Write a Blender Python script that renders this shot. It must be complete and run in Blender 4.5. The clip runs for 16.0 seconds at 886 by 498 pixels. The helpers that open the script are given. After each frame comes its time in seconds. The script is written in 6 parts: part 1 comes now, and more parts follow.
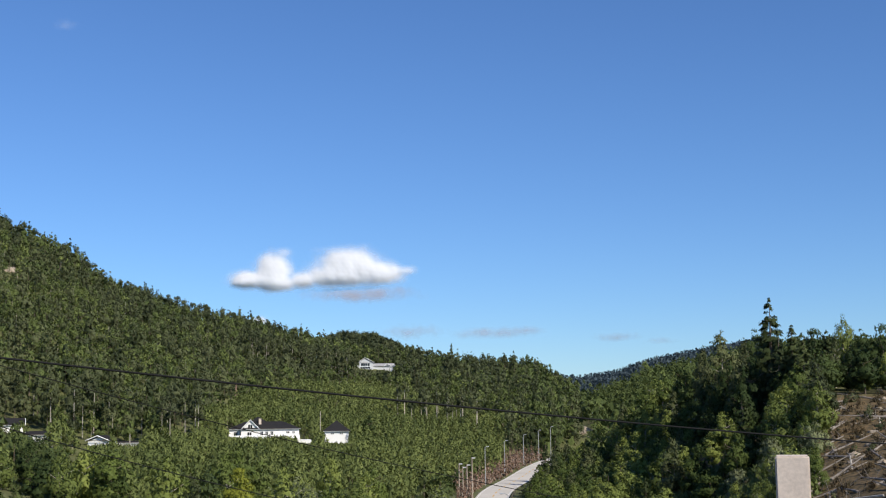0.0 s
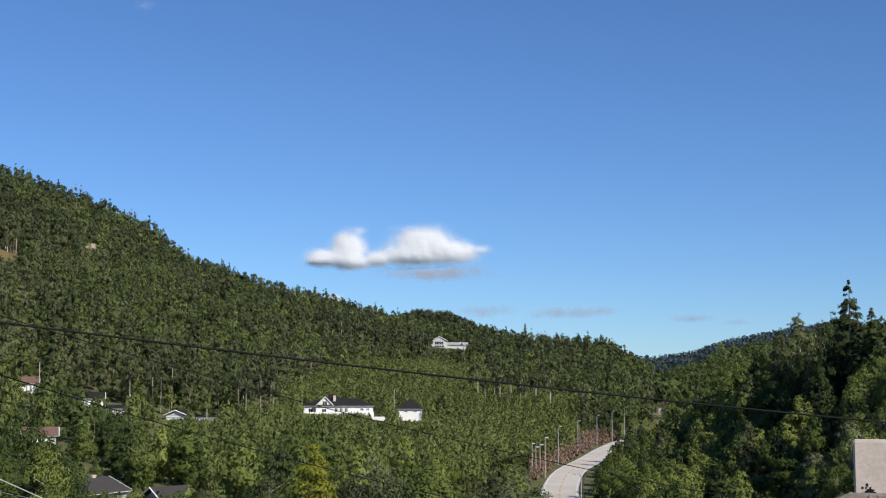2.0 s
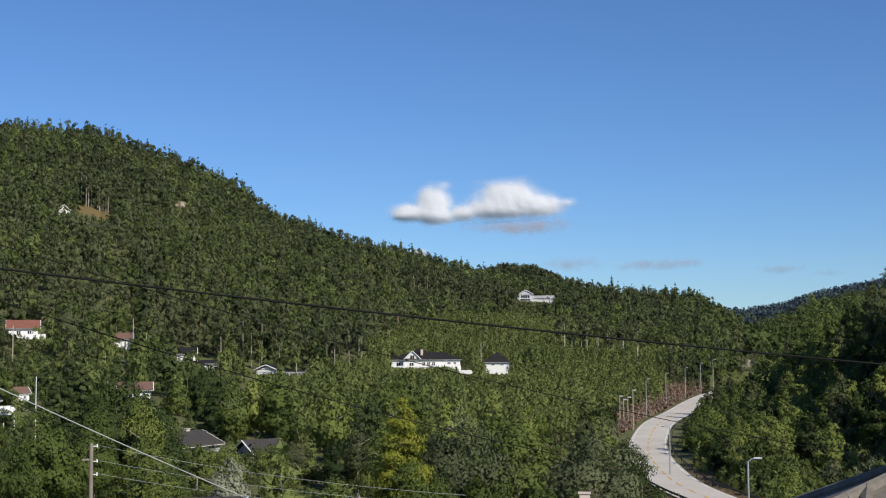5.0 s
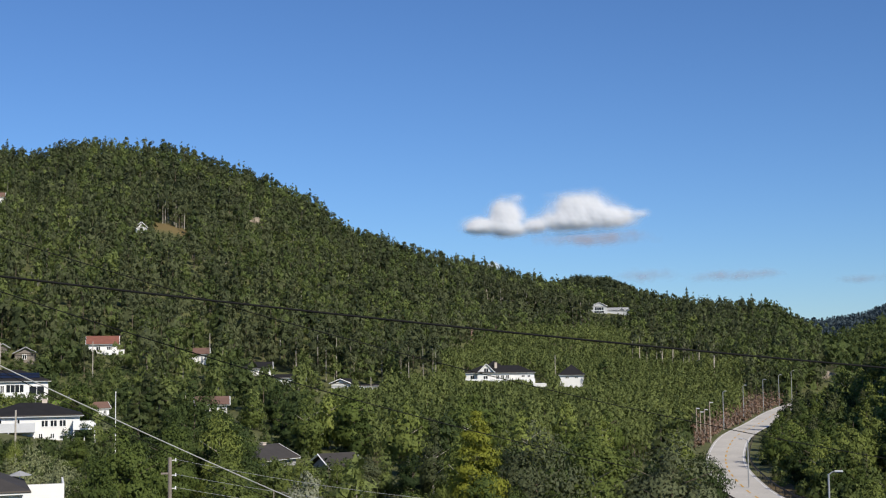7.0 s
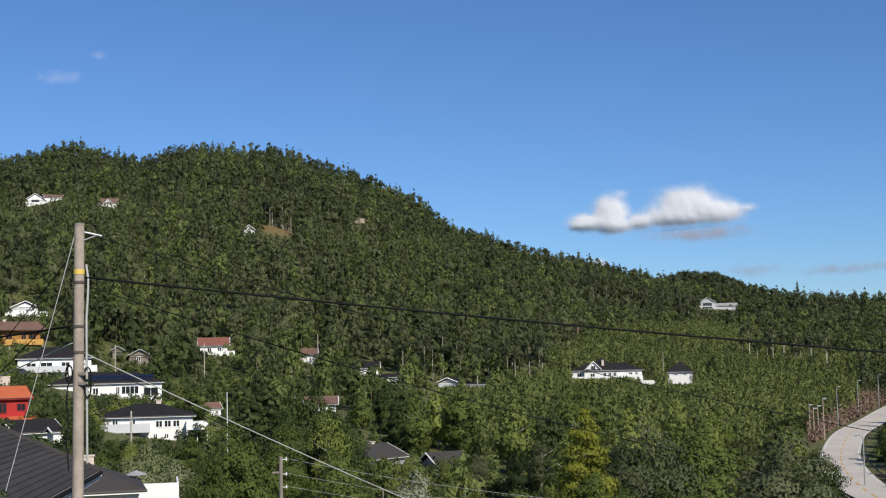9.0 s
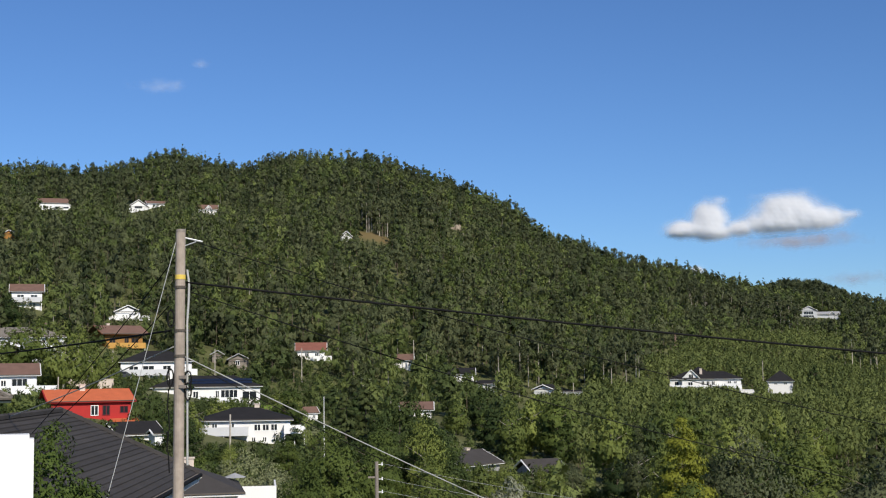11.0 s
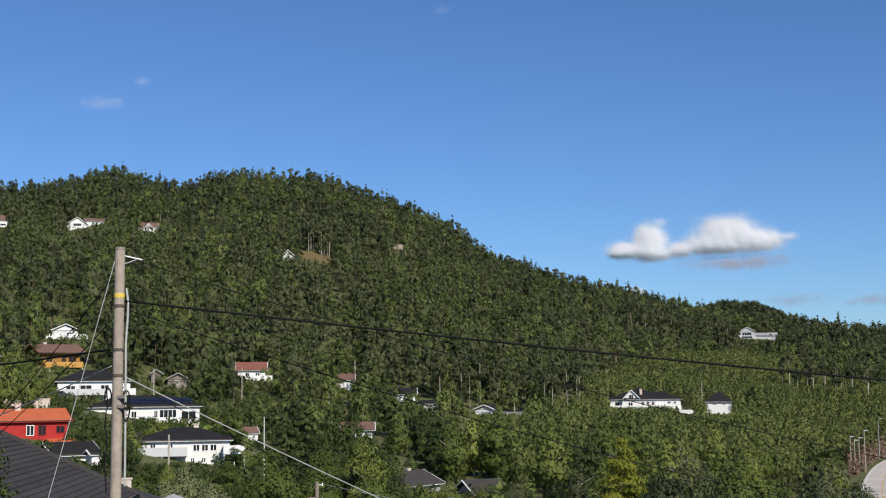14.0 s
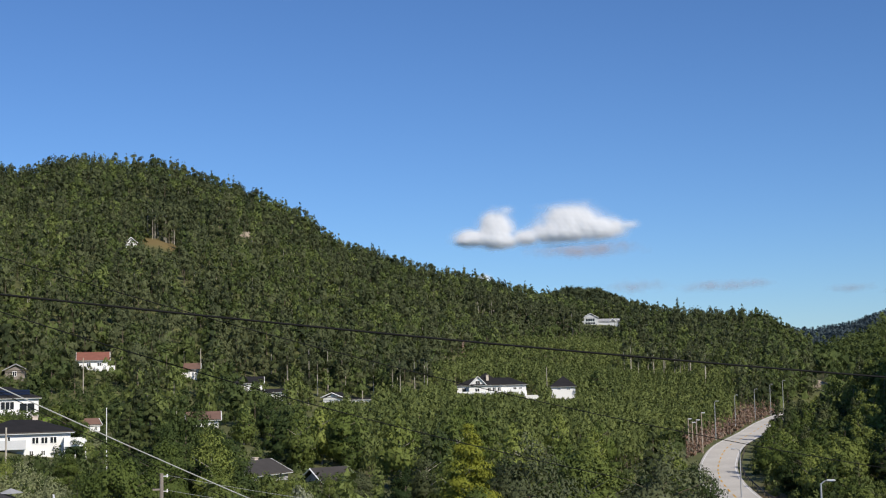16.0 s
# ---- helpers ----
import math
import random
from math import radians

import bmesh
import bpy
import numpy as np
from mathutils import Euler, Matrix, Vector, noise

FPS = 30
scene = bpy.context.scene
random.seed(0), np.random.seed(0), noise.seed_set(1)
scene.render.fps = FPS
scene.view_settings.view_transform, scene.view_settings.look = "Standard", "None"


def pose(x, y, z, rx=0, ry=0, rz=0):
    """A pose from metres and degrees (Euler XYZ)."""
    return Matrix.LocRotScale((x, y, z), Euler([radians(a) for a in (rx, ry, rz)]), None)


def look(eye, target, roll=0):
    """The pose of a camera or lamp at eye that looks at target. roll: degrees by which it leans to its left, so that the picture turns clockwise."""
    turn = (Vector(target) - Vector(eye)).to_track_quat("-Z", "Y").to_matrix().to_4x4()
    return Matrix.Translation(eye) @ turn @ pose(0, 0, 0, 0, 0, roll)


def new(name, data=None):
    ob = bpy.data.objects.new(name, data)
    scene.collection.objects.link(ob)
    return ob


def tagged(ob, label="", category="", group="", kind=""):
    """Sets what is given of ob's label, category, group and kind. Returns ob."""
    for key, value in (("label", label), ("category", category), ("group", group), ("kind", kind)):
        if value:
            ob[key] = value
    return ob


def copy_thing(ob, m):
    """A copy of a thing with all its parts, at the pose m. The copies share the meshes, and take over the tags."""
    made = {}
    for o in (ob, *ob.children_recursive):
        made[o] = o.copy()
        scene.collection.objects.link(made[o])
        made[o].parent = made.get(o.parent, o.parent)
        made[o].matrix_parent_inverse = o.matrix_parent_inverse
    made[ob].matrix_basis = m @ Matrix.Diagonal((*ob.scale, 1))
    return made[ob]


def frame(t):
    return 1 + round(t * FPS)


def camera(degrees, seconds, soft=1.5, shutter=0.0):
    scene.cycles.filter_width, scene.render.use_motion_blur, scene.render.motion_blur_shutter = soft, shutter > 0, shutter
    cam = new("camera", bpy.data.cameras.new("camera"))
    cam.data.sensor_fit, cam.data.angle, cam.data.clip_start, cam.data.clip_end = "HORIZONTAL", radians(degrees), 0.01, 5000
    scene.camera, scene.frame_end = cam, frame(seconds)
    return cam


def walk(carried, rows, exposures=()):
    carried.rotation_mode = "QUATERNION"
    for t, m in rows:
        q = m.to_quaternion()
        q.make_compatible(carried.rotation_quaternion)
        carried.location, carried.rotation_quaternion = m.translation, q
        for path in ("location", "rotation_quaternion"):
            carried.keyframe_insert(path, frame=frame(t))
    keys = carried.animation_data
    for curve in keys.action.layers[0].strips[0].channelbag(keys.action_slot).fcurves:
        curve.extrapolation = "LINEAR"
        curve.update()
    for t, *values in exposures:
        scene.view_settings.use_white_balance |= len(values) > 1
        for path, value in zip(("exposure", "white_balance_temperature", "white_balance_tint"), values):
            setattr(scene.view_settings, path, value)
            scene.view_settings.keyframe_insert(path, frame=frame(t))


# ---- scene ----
# The camera stands on one spot high on a slope and turns over a wooded valley.
EYE = 25.0
cam = camera(37.3, 16.0, soft=1.15)
ROWS = [
    (0, 0.00, 7.07, 0.71),
    (0.5, 1.00, 6.91, 0.67),
    (1, 1.70, 6.61, 0.55),
    (1.5, 2.39, 6.39, 0.24),
    (2, 3.18, 6.18, -0.03),
    (2.5, 3.81, 5.93, -0.28),
    (3, 4.52, 5.59, -0.34),
    (3.5, 5.22, 5.23, -0.29),
    (5.8, 7.96, 3.96, 0.47),
    (6, 8.27, 4.06, 0.43),
    (6.5, 9.26, 4.46, 0.45),
    (7, 10.16, 4.78, 0.70),
    (7.5, 11.28, 4.76, 0.98),
    (8, 12.46, 4.66, 1.14),
    (8.5, 13.61, 4.67, 1.31),
    (9, 14.78, 4.79, 1.25),
    (9.5, 15.93, 4.84, 1.18),
    (11.8, 20.22, 5.43, 0.64),
    (12, 20.41, 5.55, 0.65),
    (12.5, 20.20, 5.89, 0.54),
    (13, 19.44, 6.13, 0.39),
    (13.5, 18.13, 6.10, 0.36),
    (14, 16.39, 5.98, 0.62),
    (14.5, 14.64, 5.91, 0.77),
    (15, 13.03, 5.76, 0.86),
    (15.5, 11.26, 5.51, 0.94),
    (16, 9.79, 5.33, 1.26),
]
walk(cam, [(t, pose(0, 0, EYE, 90 + pitch, roll, yaw)) for t, yaw, pitch, roll in ROWS],
     exposures=[(0, 0.10), (2.5, -0.04), (6, -0.13), (9.5, -0.16), (14, -0.17), (16, -0.12)])

# ---------------------------------------------------------------- light
SUN_AZ, SUN_EL = 134.0, 36.0          # compass from straight ahead, clockwise; height
world = bpy.data.worlds.new("sky")
scene.world = world
world.use_nodes = True
wt = world.node_tree
sky = wt.nodes.new("ShaderNodeTexSky")
sky.sky_type, sky.sun_disc = "NISHITA", False
sky.sun_elevation, sky.sun_rotation = radians(SUN_EL), radians(SUN_AZ)
sky.altitude, sky.air_density, sky.dust_density, sky.ozone_density = 600, 1.0, 0.0, 4.0
deep = wt.nodes.new("ShaderNodeMix")
deep.data_type, deep.blend_type = "RGBA", "MULTIPLY"
deep.inputs[0].default_value, deep.inputs[7].default_value = 1.0, (0.70, 0.94, 1.27, 1)
wt.links.new(sky.outputs[0], deep.inputs[6])
wt.links.new(deep.outputs[2], wt.nodes["Background"].inputs[0])
wt.nodes["Background"].inputs[1].default_value = 0.092
sun = new("sun", bpy.data.lights.new("sun", "SUN"))
sun.data.energy, sun.data.angle, sun.data.color = 5.4, radians(0.55), (1.0, 0.93, 0.82)
sx, sy = math.sin(radians(SUN_AZ)) * math.cos(radians(SUN_EL)), math.cos(radians(SUN_AZ)) * math.cos(radians(SUN_EL))
sun.matrix_world = look((sx * 300, sy * 300, 300 * math.sin(radians(SUN_EL))), (0, 0, 0))


# ---------------------------------------------------------------- materials
def material(name, colour, rough=0.8, metal=0.0, spread=0.25, scale=3.0, fine=40.0, bump=0.3, coords="Object", random_per="", tint="", spec=0.3):
    """A surface with a broad and a fine variation of its colour, and relief."""
    m = bpy.data.materials.new(name)
    m.use_nodes = True
    n, l = m.node_tree.nodes, m.node_tree.links
    b = n["Principled BSDF"]
    b.inputs["Roughness"].default_value, b.inputs["Metallic"].default_value = rough, metal
    b.inputs["Specular IOR Level"].default_value = spec
    co = n.new("ShaderNodeTexCoord")
    broad, small = n.new("ShaderNodeTexNoise"), n.new("ShaderNodeTexNoise")
    for node, s in ((broad, scale), (small, fine)):
        node.inputs["Scale"].default_value, node.inputs["Detail"].default_value = s, 4
        l.new(co.outputs[coords], node.inputs["Vector"])
    add = n.new("ShaderNodeMath")
    add.operation = "ADD"
    l.new(broad.outputs[0], add.inputs[0]), l.new(small.outputs[0], add.inputs[1])
    value = add.outputs[0]
    if random_per:
        src = n.new("ShaderNodeObjectInfo") if random_per == "object" else n.new("ShaderNodeNewGeometry")
        more = n.new("ShaderNodeMath")
        more.operation = "MULTIPLY_ADD"
        l.new(src.outputs["Random" if random_per == "object" else "Random Per Island"], more.inputs[0])
        more.inputs[1].default_value = 0.5
        l.new(value, more.inputs[2])
        value = more.outputs[0]
    if tint:
        at, more = n.new("ShaderNodeAttribute"), n.new("ShaderNodeMath")
        at.attribute_name, more.operation = tint, "MULTIPLY_ADD"
        l.new(at.outputs["Fac"], more.inputs[0])
        more.inputs[1].default_value = 0.9
        l.new(value, more.inputs[2])
        value = more.outputs[0]
    lo = 0.55
    hi = 1.45 + (0.5 if random_per else 0) + (0.9 if tint else 0)
    ramp = n.new("ShaderNodeMapRange")
    ramp.inputs[1].default_value, ramp.inputs[2].default_value = lo, hi
    l.new(value, ramp.inputs[0])
    mix = n.new("ShaderNodeMix")
    mix.data_type = "RGBA"
    c = Vector(colour)
    other = [max(0.0, v * (1 - spread)) for v in c], [min(1.0, v * (1 + spread)) for v in c]
    mix.inputs[6].default_value, mix.inputs[7].default_value = (*other[0], 1), (*other[1], 1)
    l.new(ramp.outputs[0], mix.inputs[0])
    l.new(mix.outputs[2], b.inputs["Base Color"])
    if bump:
        bm = n.new("ShaderNodeBump")
        bm.inputs["Strength"].default_value, bm.inputs["Distance"].default_value = bump, 0.02
        l.new(small.outputs[0], bm.inputs["Height"])
        l.new(bm.outputs[0], b.inputs["Normal"])
    return m


def leaf_material(name, dark, light, coords_scale=0.03, gap_scale=13.0, cut_at=0.435):
    """Foliage: tint goes from tree to tree and from leaf to leaf, a little light passes through."""
    m = bpy.data.materials.new(name)
    m.use_nodes = True
    n, l = m.node_tree.nodes, m.node_tree.links
    b, out = n["Principled BSDF"], n["Material Output"]
    b.inputs["Roughness"].default_value, b.inputs["Specular IOR Level"].default_value = 0.65, 0.12
    at, geo, info = n.new("ShaderNodeAttribute"), n.new("ShaderNodeNewGeometry"), n.new("ShaderNodeObjectInfo")
    at.attribute_name = "tint"
    broad, co = n.new("ShaderNodeTexNoise"), n.new("ShaderNodeNewGeometry")
    broad.inputs["Scale"].default_value = coords_scale
    l.new(co.outputs["Position"], broad.inputs["Vector"])
    terms = ((at.outputs["Fac"], 0.62), (geo.outputs["Random Per Island"], 0.14), (info.outputs["Random"], 0.62), (broad.outputs[0], 0.5))
    value = None
    for socket, weight in terms:
        k = n.new("ShaderNodeMath")
        k.operation = "MULTIPLY_ADD"
        l.new(socket, k.inputs[0])
        k.inputs[1].default_value, k.inputs[2].default_value = weight, -0.46 if value is None else 0
        if value is not None:
            l.new(value, k.inputs[2])
        value = k.outputs[0]
    mix = n.new("ShaderNodeMix")
    mix.data_type = "RGBA"
    gain = (1.14, 1.13, 1.26)          # reflected and transmitted light share the leaf
    mix.inputs[6].default_value, mix.inputs[7].default_value = (*[c * k * 0.8 for c, k in zip(dark, gain)], 1), (*[c * k * 1.05 for c, k in zip(light, gain)], 1)
    l.new(value, mix.inputs[0])
    l.new(mix.outputs[2], b.inputs["Base Color"])
    glow = n.new("ShaderNodeBsdfTranslucent")
    l.new(mix.outputs[2], glow.inputs[0])
    blend = n.new("ShaderNodeMixShader")
    blend.inputs[0].default_value = 0.22
    l.new(b.outputs[0], blend.inputs[1]), l.new(glow.outputs[0], blend.inputs[2])
    # ragged gaps between the leaves of a spray
    gaps, cut, clear, cover = n.new("ShaderNodeTexNoise"), n.new("ShaderNodeMath"), n.new("ShaderNodeBsdfTransparent"), n.new("ShaderNodeMixShader")
    gaps.inputs["Scale"].default_value, gaps.inputs["Detail"].default_value, gaps.inputs["Roughness"].default_value = gap_scale, 3, 0.7
    cut.operation, cut.inputs[1].default_value = "GREATER_THAN", cut_at
    l.new(co.outputs["Position"], gaps.inputs["Vector"]), l.new(gaps.outputs[0], cut.inputs[0])
    l.new(cut.outputs[0], cover.inputs[0]), l.new(clear.outputs[0], cover.inputs[1]), l.new(blend.outputs[0], cover.inputs[2])
    l.new(cover.outputs[0], out.inputs[0])
    return m


LEAF = {
    "birch": leaf_material("birch_leaves", (0.058, 0.088, 0.021), (0.215, 0.250, 0.054)),
    "oak": leaf_material("oak_leaves", (0.034, 0.056, 0.014), (0.104, 0.136, 0.028)),
    "spruce": leaf_material("spruce_needles", (0.022, 0.036, 0.013), (0.074, 0.092, 0.028)),
    "pine": leaf_material("pine_needles", (0.040, 0.054, 0.022), (0.114, 0.128, 0.048)),
    "alder": leaf_material("alder_leaves", (0.022, 0.040, 0.012), (0.066, 0.092, 0.024)),
    "blossom": leaf_material("pale_blossom", (0.13, 0.15, 0.07), (0.38, 0.39, 0.25)),
    "golden": leaf_material("golden_cypress_leaves", (0.020, 0.036, 0.007), (0.270, 0.285, 0.034)),
    "willow": leaf_material("grey_willow_leaves", (0.066, 0.082, 0.036), (0.230, 0.250, 0.110)),
    "dead": leaf_material("dead_twigs", (0.20, 0.13, 0.08), (0.42, 0.30, 0.21)),
    # lifted and blued: the haze over the far ridges is put into this colour
    "far": leaf_material("hazed_spruce_needles", (0.036, 0.056, 0.060), (0.062, 0.086, 0.086), 0.008),
}
WOOD_LEAF = {
    "birch": leaf_material("wood_birch_leaves", (0.062, 0.086, 0.023), (0.156, 0.188, 0.050), 0.03, 5.5, 0.446),
    "oak": leaf_material("wood_broadleaf_leaves", (0.034, 0.054, 0.018), (0.098, 0.126, 0.034), 0.03, 5.5, 0.446),
    "spruce": leaf_material("wood_spruce_needles", (0.026, 0.040, 0.016), (0.078, 0.094, 0.032), 0.03, 5.5, 0.446),
    "pine": leaf_material("wood_pine_needles", (0.036, 0.049, 0.022), (0.102, 0.116, 0.046), 0.03, 5.5, 0.446),
    "young": leaf_material("young_birch_leaves", (0.070, 0.094, 0.026), (0.156, 0.184, 0.050), 0.02, 6.5, 0.446),
    "dead": LEAF["dead"],
    "slash": leaf_material("dry_branches", (0.050, 0.042, 0.020), (0.165, 0.115, 0.055), 0.05, 9.0, 0.47),
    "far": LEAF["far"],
}
M = {
    "bark": material("bark", (0.16, 0.125, 0.095), 0.95, spread=0.4, scale=1.5, fine=12),
    "pale_bark": material("pale_bark", (0.42, 0.38, 0.32), 0.9, spread=0.4, scale=1.2, fine=9),
    "white": material("white_painted_boards", (0.80, 0.80, 0.78), 0.65, spread=0.06, scale=0.6, fine=8, bump=0.15),
    "white_plaster": material("white_plaster", (0.78, 0.77, 0.74), 0.85, spread=0.08, scale=0.5, fine=14, bump=0.2),
    "grey_boards": material("grey_boards", (0.33, 0.33, 0.33), 0.8, spread=0.15, scale=0.7, fine=10),
    "pale_grey": material("pale_grey_panel", (0.55, 0.56, 0.57), 0.7, spread=0.1, scale=0.7, fine=10),
    "red": material("red_painted_boards", (0.40, 0.025, 0.022), 0.7, spread=0.15, scale=0.8, fine=12),
    "dark_red": material("dark_red_boards", (0.16, 0.014, 0.022), 0.7, spread=0.2, scale=0.8, fine=12),
    "ochre": material("ochre_boards", (0.52, 0.29, 0.075), 0.75, spread=0.15, scale=0.8, fine=12),
    "brown_boards": material("brown_boards", (0.16, 0.075, 0.035), 0.75, spread=0.25, scale=0.8, fine=12),
    "dark_green": material("dark_green_boards", (0.035, 0.05, 0.045), 0.75, spread=0.25, scale=0.8, fine=12),
    "black_tile": material("black_roof_tile", (0.024, 0.023, 0.024), 0.88, spec=0.1, spread=0.25, scale=0.8, fine=9),
    "slate": material("dark_grey_roof_tile", (0.058, 0.053, 0.050), 0.85, spread=0.3, scale=1.0, fine=12, random_per="object", spec=0.12),
    "brown_tile": material("brown_roof_tile", (0.17, 0.10, 0.075), 0.85, spread=0.25, scale=0.9, fine=9),
    "red_tile": material("red_roof_tile", (0.23, 0.092, 0.065), 0.85, spread=0.25, scale=0.9, fine=9),
    "orange_tile": material("orange_roof_tile", (0.50, 0.125, 0.05), 0.8, spread=0.2, scale=0.9, fine=9),
    "mossy_tile": material("mossy_grey_roof_tile", (0.17, 0.15, 0.125), 0.95, spread=0.45, scale=2.2, fine=14, random_per="object"),
    "solar": material("solar_glass", (0.012, 0.015, 0.028), 0.25, spread=0.2, scale=1, fine=4, bump=0, spec=0.5),
    "pane": material("window_glass", (0.02, 0.024, 0.028), 0.08, spread=0.2, scale=1, fine=3, bump=0, spec=0.5),
    "concrete": material("concrete", (0.60, 0.51, 0.43), 0.95, spread=0.2, scale=2.5, fine=18, bump=0.12),
    "soot": material("soot_stain", (0.02, 0.018, 0.016), 1.0, spread=0.4, scale=8, fine=60),
    "steel": material("galvanised_steel", (0.45, 0.46, 0.47), 0.5, metal=0.6, spread=0.15, scale=2, fine=20, bump=0.1),
    "pole_wood": material("weathered_pole_wood", (0.36, 0.30, 0.245), 0.9, spread=0.35, scale=0.9, fine=7, bump=0.35),
    "old_wood": material("old_grey_wood", (0.23, 0.20, 0.17), 0.9, spread=0.35, scale=1.2, fine=18),
    "rail_wood": material("dark_rail", (0.10, 0.085, 0.07), 0.85, spread=0.3, scale=0.6, fine=12),
    "cable": material("black_cable", (0.012, 0.012, 0.012), 0.8, spec=0.1, spread=0.2, scale=1, fine=9, bump=0),
    "pale_cable": material("pale_cable", (0.42, 0.42, 0.40), 0.6, spread=0.15, scale=1, fine=9, bump=0),
    "yellow": material("yellow_band", (0.72, 0.52, 0.10), 0.6, spread=0.12, scale=4, fine=30, bump=0.1),
    "asphalt": material("asphalt", (0.52, 0.485, 0.43), 0.95, spec=0.05, spread=0.18, scale=0.12, fine=2.5, bump=0.2),
    "lane_white": material("white_road_paint", (0.72, 0.71, 0.68), 0.8, spread=0.15, scale=0.4, fine=4, bump=0.1),
    "lane_yellow": material("yellow_road_paint", (0.60, 0.34, 0.05), 0.8, spread=0.35, scale=0.5, fine=4, bump=0.1),
    "rock": material("pale_rock", (0.30, 0.25, 0.19), 0.95, spread=0.35, scale=0.8, fine=6, bump=0.6),
    "car_grey": material("dark_car_paint", (0.06, 0.065, 0.075), 0.3, metal=0.3, spread=0.1, scale=1, fine=4, bump=0, spec=0.5),
    "timber": material("ochre_brown_timber", (0.34, 0.17, 0.045), 0.8, spread=0.25, scale=0.8, fine=12),
    "shrub": leaf_material("garden_shrub_leaves", (0.050, 0.085, 0.018), (0.150, 0.190, 0.036), 0.03, 60.0, 0.40),
    "hedge": leaf_material("hedge_leaves", (0.058, 0.123, 0.017), (0.232, 0.348, 0.043)),
}


# ---------------------------------------------------------------- the lie of the land
# by bearing (degrees to the left of straight ahead): the near valley, the foot of the hill, its crest, the far ridge; heights from the eye
BEARING = [-180, -70, -30, -19, -15, -12, -9, -7.4, -6, -4, 0, 4, 8, 12, 15, 16.5, 19, 22, 27, 32, 38, 50, 80, 180]
NEAR_R = [60, 60, 70, 80, 80, 90, 100, 100, 100, 100, 100, 100, 100, 100, 100, 100, 100, 100, 100, 92, 82, 70, 60, 60]
NEAR_Z = [-6, -8, -14, -16, -18, -20, -22, -22, -22, -22, -21, -20, -19, -18, -17, -17, -16, -15, -14, -12, -10, -8, -6, -6]
FOOT_R = [200, 160, 150, 150, 165, 175, 200, 215, 380, 420, 380, 400, 380, 350, 330, 325, 320, 300, 280, 260, 240, 220, 200, 200]
FOOT_Z = [-4, -4, -7, -7, -9, -15, -20, -20, -15, -14, -15, -9, -8, -8, -9, -9, -8, -7, -5, -2, 0, 2, 0, -4]
CREST_R = [500, 400, 300, 290, 275, 285, 330, 380, 800, 880, 880, 860, 850, 850, 850, 850, 850, 850, 850, 850, 850, 800, 700, 500]
CREST_AT = [-180, -70, -30, -19, -15, -12, -9, -7.4, -6, -4, 0, 4, 8, 12, 14.5, 15.5, 17, 19, 20.5, 22, 24.5, 26, 27.6, 29, 30.8, 32.3, 34.3, 38, 50, 80, 180]
CREST_Z = [10, 14, 12, 7, 7, 5, 1, -6, 2, 24, 30, 38, 53, 68, 82, 98, 110, 121, 128, 136, 136, 136, 125, 130, 135, 127, 121, 122, 105, 60, 10]
RIDGE_Z = [40, 90, 110, 110, 110, 92, 72, 53, 48, 46, 30, 30, 30, 30, 30, 30, 30, 30, 30, 30, 30, 30, 30, 40]

ROAD = [(70, 60), (42, 98), (26, 128), (17.0, 150), (12.6, 166), (9.6, 184), (8.1, 207), (7.6, 232), (8.6, 262), (12.1, 300), (19.1, 337), (27.5, 383), (38, 425), (56, 470), (84, 520), (130, 580)]


def smooth_line(points, step=2.0):
    """A Catmull-Rom line through the points, evenly cut."""
    pts = np.array([points[0], *points, points[-1]], float)
    out = []
    for a, b, c, d in zip(pts, pts[1:], pts[2:], pts[3:]):
        n = max(2, int(np.linalg.norm(c - b) / step))
        for u in np.arange(n) / n:
            out.append(0.5 * (2 * b + (c - a) * u + (2 * a - 5 * b + 4 * c - d) * u ** 2 + (3 * b - a - 3 * c + d) * u ** 3))
    return np.array(out + [pts[-1]])


ROAD_LINE = smooth_line(ROAD)


def road_height(y):
    return EYE - 19.0 + np.clip((y - 250) / 130 * 3.0, 0, 12)


def rolling(x, y, size, seed):
    """Smooth random swells of about -1 to 1."""
    rng = np.random.default_rng(seed)
    total = np.zeros_like(np.asarray(x, float))
    for k in range(9):
        a, p = rng.uniform(0, 2 * math.pi, 2)
        w = size * rng.uniform(0.6, 1.8)
        total = total + np.sin((x * math.cos(a) + y * math.sin(a)) * 2 * math.pi / w + p)
    return total / 4.5


